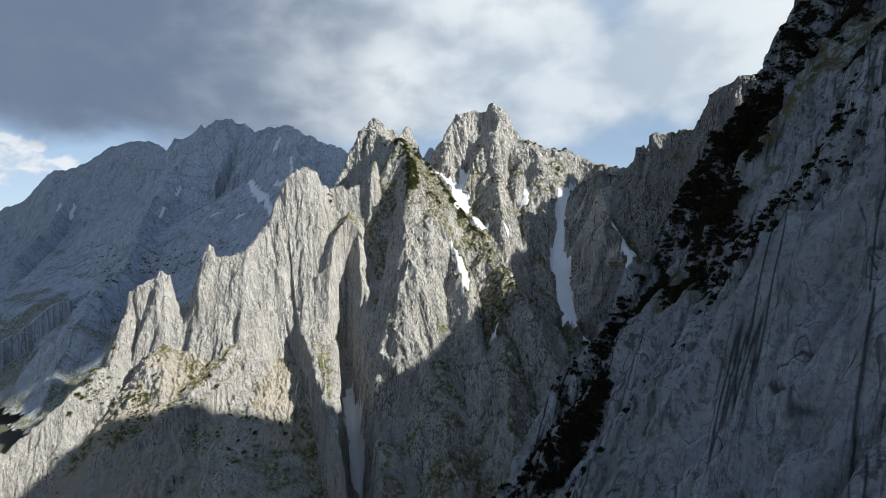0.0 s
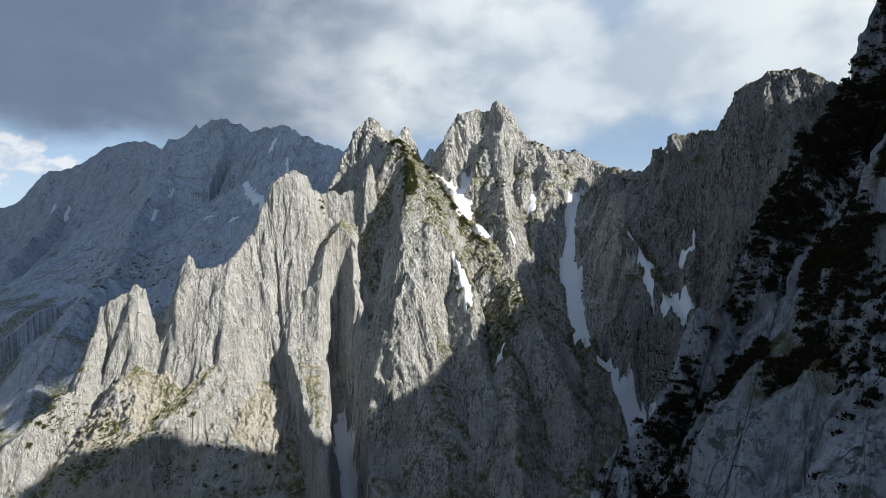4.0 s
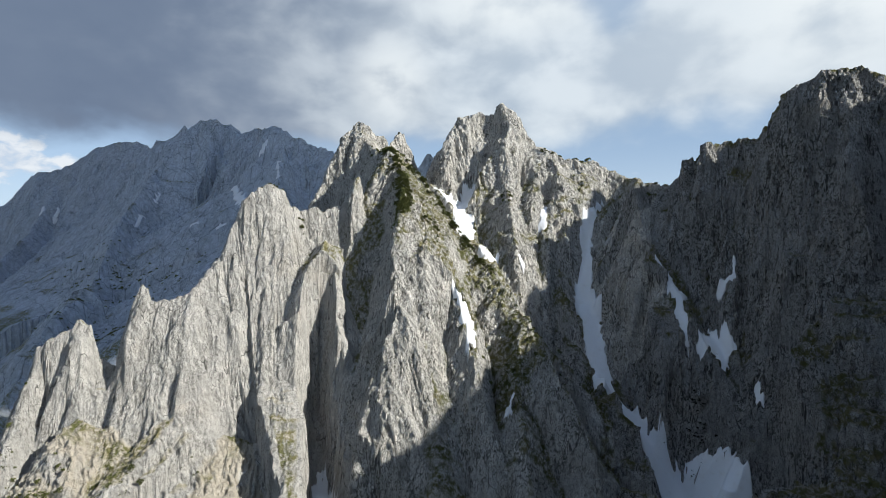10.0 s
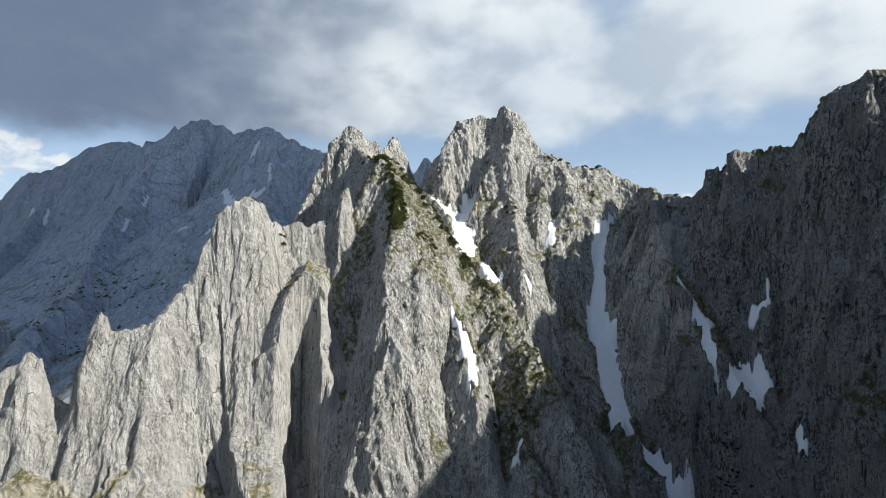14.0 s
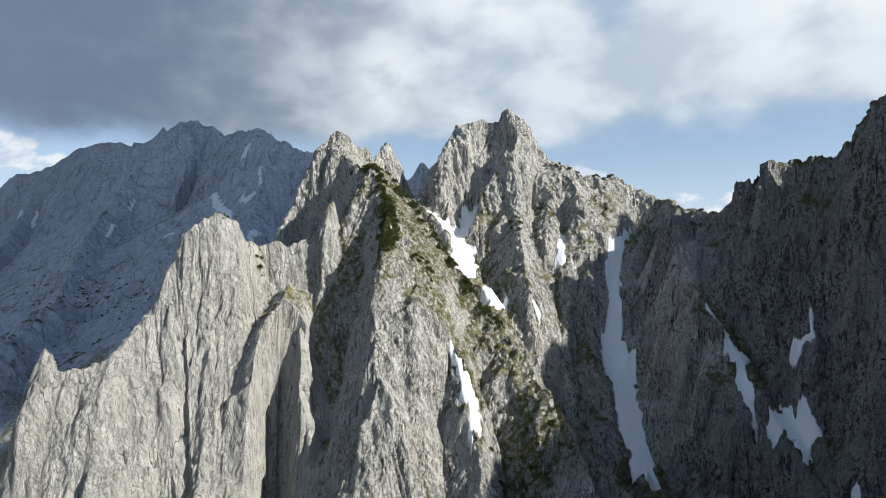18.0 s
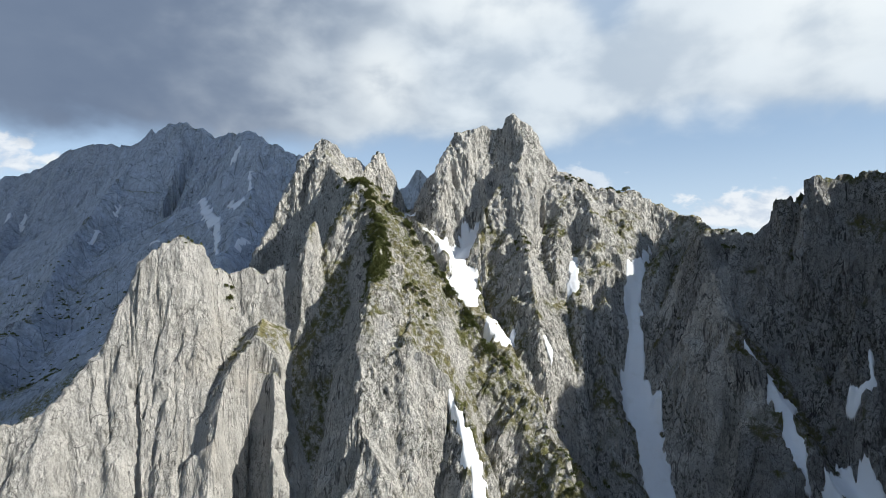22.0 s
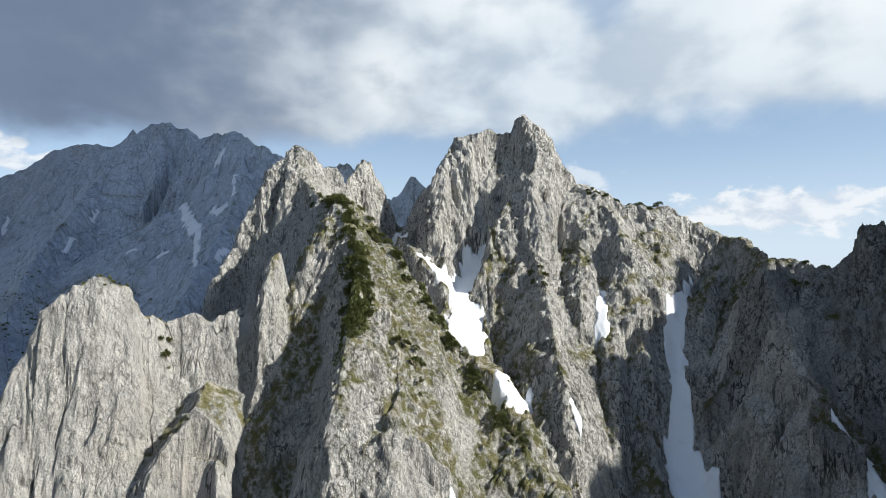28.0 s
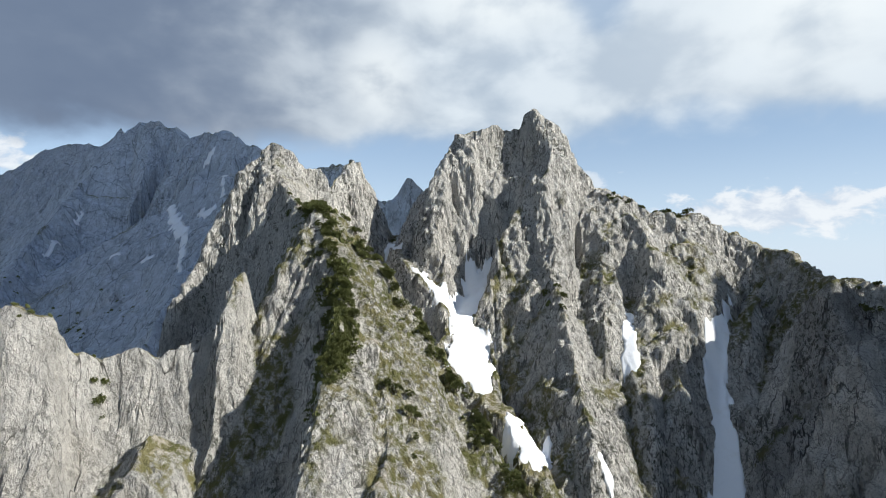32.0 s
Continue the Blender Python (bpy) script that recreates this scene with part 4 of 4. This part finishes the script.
def pines_along(line, count, spread, size, label="low dark green mountain pine on a rock ledge"):
    line = np.array(line, float)
    seg = rng.integers(0, len(line) - 1, count)
    t = rng.uniform(0, 1, count)
    p = line[seg] + (line[seg + 1] - line[seg]) * t[:, None] + rng.normal(0, 1, (count, 2)) * spread
    which = [i for i, r in enumerate(RIDGES) if (r["mountain"] in CENTRAL) == (line[0, 1] > 280)]
    h, _ = terrain(p[:, 0], p[:, 1], which)
    hx, hy = terrain(p[:, 0] + 1.5, p[:, 1], which)[0], terrain(p[:, 0], p[:, 1] + 1.5, which)[0]
    for (x, y), z, zx, zy in zip(p, h, hx, hy):
        up = Vector((-0.5 * float(np.clip((zx - z) / 1.5, -1.5, 1.5)), -0.5 * float(np.clip((zy - z) / 1.5, -1.5, 1.5)), 1)).to_track_quat("Z", "Y")
        s = size * rng.uniform(0.5, 1.3)
        tree = tagged(new("dwarf_pine"), label, "dwarf pine", "dwarf pines on the ridges")
        tree.matrix_world = Matrix.LocRotScale((x, y, float(z) + 0.1 * s), up @ Euler((0, 0, rng.uniform(0, 6.28))).to_quaternion(), (s, s, s * rng.uniform(0.8, 1.1)))
        for name, me in zip(("crown", "trunk"), PINES[rng.integers(len(PINES))]):
            new(name, me).parent = tree


pines_along([(-40, 476), (-33, 464), (-27, 452), (-24, 440), (-26, 425)], 110, 1.6, 2.1)
pines_along([(-30, 474), (-10, 466), (4, 455)], 34, 1.5, 1.9)
pines_along([(8, 452), (20, 441), (32, 429)], 34, 1.4, 1.9)
pines_along([(-8, 434), (-4, 428)], 9, 2.2, 1.8)
pines_along([(-58, 505), (-48, 488), (-41, 477)], 14, 1.5, 1.6)
pines_along([(-122, 431), (-112, 433), (-104, 436)], 9, 1.0, 1.3)
pines_along([(-97, 441), (-93, 442)], 6, 1.0, 1.7)
pines_along([(80, 524), (97, 524), (115, 531), (128, 535)], 26, 1.2, 1.8)
pines_along([(134, 505), (136, 470), (150, 456)], 8, 1.2, 1.6)
pines_along([(48, 492), (50, 486)], 6, 1.5, 1.7)
pines_along([(38, 398), (42, 380)], 10, 3.0, 1.7)
pines_along([(20, 372), (34, 380), (60, 395)], 16, 5.0, 1.8)
pines_along([(-228, 380), (-238, 355), (-245, 345)], 16, 3.5, 2.0)
pines_along([(-150, 345), (-120, 340), (-100, 355)], 16, 6.0, 1.6)
pines_along([(-200, 352), (-180, 350)], 12, 5.0, 1.6)


# scrub belt on the crest of the near cliff, far too many bushes to count
def scrub(line, count, spread, size, name, label, gap=0.0, mat=None):
    line = np.array(line, float)
    r2 = np.random.default_rng(91)
    n = 26
    a, e = r2.uniform(0, 6.283, n), r2.uniform(-0.3, 1.5, n)
    way = np.stack([np.cos(a) * np.cos(e), np.sin(a) * np.cos(e), np.sin(e)], 1)
    foot = way * r2.uniform(0.5, 1.0, (n, 1)) * (1, 1, 0.8)
    side = np.cross(way, r2.normal(size=(n, 3)))
    side /= np.linalg.norm(side, axis=1)[:, None]
    tip = foot + (way + (0, 0, 0.7)) * 0.3
    co = np.stack([foot - side * 0.34, foot + side * 0.34, tip], 1).reshape(-1, 3)
    seg, t = r2.integers(0, len(line) - 1, count), r2.uniform(0, 1, count)
    p = line[seg] + (line[seg + 1] - line[seg]) * t[:, None] + r2.normal(0, 1, (count, 2)) * spread
    clump = fbm(p[:, 0] / 13, p[:, 1] / 9, 1301, 4, 0.6)
    p = p[clump > gap]
    which = [i for i, r in enumerate(RIDGES) if (r["mountain"] == "far_range" if line[0, 1] > 620 else (r["mountain"] in CENTRAL) == (line[0, 1] > 280))]
    h, _ = terrain(p[:, 0], p[:, 1], which)
    a, s = r2.uniform(0, 6.28, len(p)), size * r2.uniform(0.5, 1.3, len(p))
    x = (co[None, :, 0] * np.cos(a)[:, None] - co[None, :, 1] * np.sin(a)[:, None]) * s[:, None] + p[:, :1]
    y = (co[None, :, 0] * np.sin(a)[:, None] + co[None, :, 1] * np.cos(a)[:, None]) * s[:, None] + p[:, 1:]
    z = co[None, :, 2] * s[:, None] + h[:, None]
    v = np.stack([x, y, z], -1).reshape(-1, 3)
    me = array_mesh(name, v, np.arange(len(v)).reshape(-1, 3), mat or NEEDLES)
    tagged(new(name, me), label, "pine scrub", kind="stuff")


CREST_SCRUB = "dense dark pine scrub along the crest of the shaded cliff"
scrub([(-10, 108), (22, 120), (51, 130), (69, 136), (87, 142), (106, 149), (124, 153)], 6500, (2.8, 2.4), 0.9, "pine_scrub", CREST_SCRUB, -0.4, SHADED_SCRUB)
scrub([(12, 104), (36, 112), (62, 118), (82, 123), (100, 129), (118, 135)], 12000, (6.0, 6.0), 0.9, "pine_scrub", "scattered dark pine scrub on ledges of the shaded cliff", 0.05, SHADED_SCRUB)
scrub([(-42, 476), (-33, 464), (-27, 452), (-25, 440), (-27, 426)], 3400, (2.0, 2.5), 1.0, "pine_scrub", "mat of green mountain pine along the buttress crest", 0.0)
scrub([(-30, 474), (-10, 466), (8, 452), (22, 440), (34, 427)], 1700, (2.0, 2.0), 0.9, "pine_scrub", "mat of green mountain pine along the grassy shoulder", 0.1)
scrub([(25, 375), (50, 395), (70, 400), (60, 430), (52, 442)], 420, (7, 7), 1.0, "pine_scrub", "green pine scrub on ledges above the gully", 0.25)
scrub([(-240, 350), (-215, 345), (-150, 345), (-110, 350)], 1800, (10, 9), 0.9, "pine_scrub", "dark pine scrub dotted over the sunlit foot slopes", 0.25)
scrub([(138, 400), (160, 378), (178, 365)], 900, (8, 7), 0.9, "pine_scrub", "dark scrub on ledges of the shaded wall", 0.12, SHADED_SCRUB)
scrub([(55, 104), (75, 106), (95, 108), (112, 112), (122, 118)], 6000, (8, 8), 0.9, "pine_scrub", "large dark clumps of scrub below the crest of the shaded cliff", 0.25, SHADED_SCRUB)
scrub([(-690, 1080), (-610, 1030), (-540, 1000), (-470, 1000), (-400, 960)], 420, (30, 16), 2.6, "pine_scrub", "dark scrub in bands on the lower ledges of the distant range", 0.1)
scrub([(-620, 960), (-560, 900), (-480, 880), (-400, 850)], 300, (34, 22), 2.4, "pine_scrub", "dark scrub dotted over the distant foot slopes", 0.15)
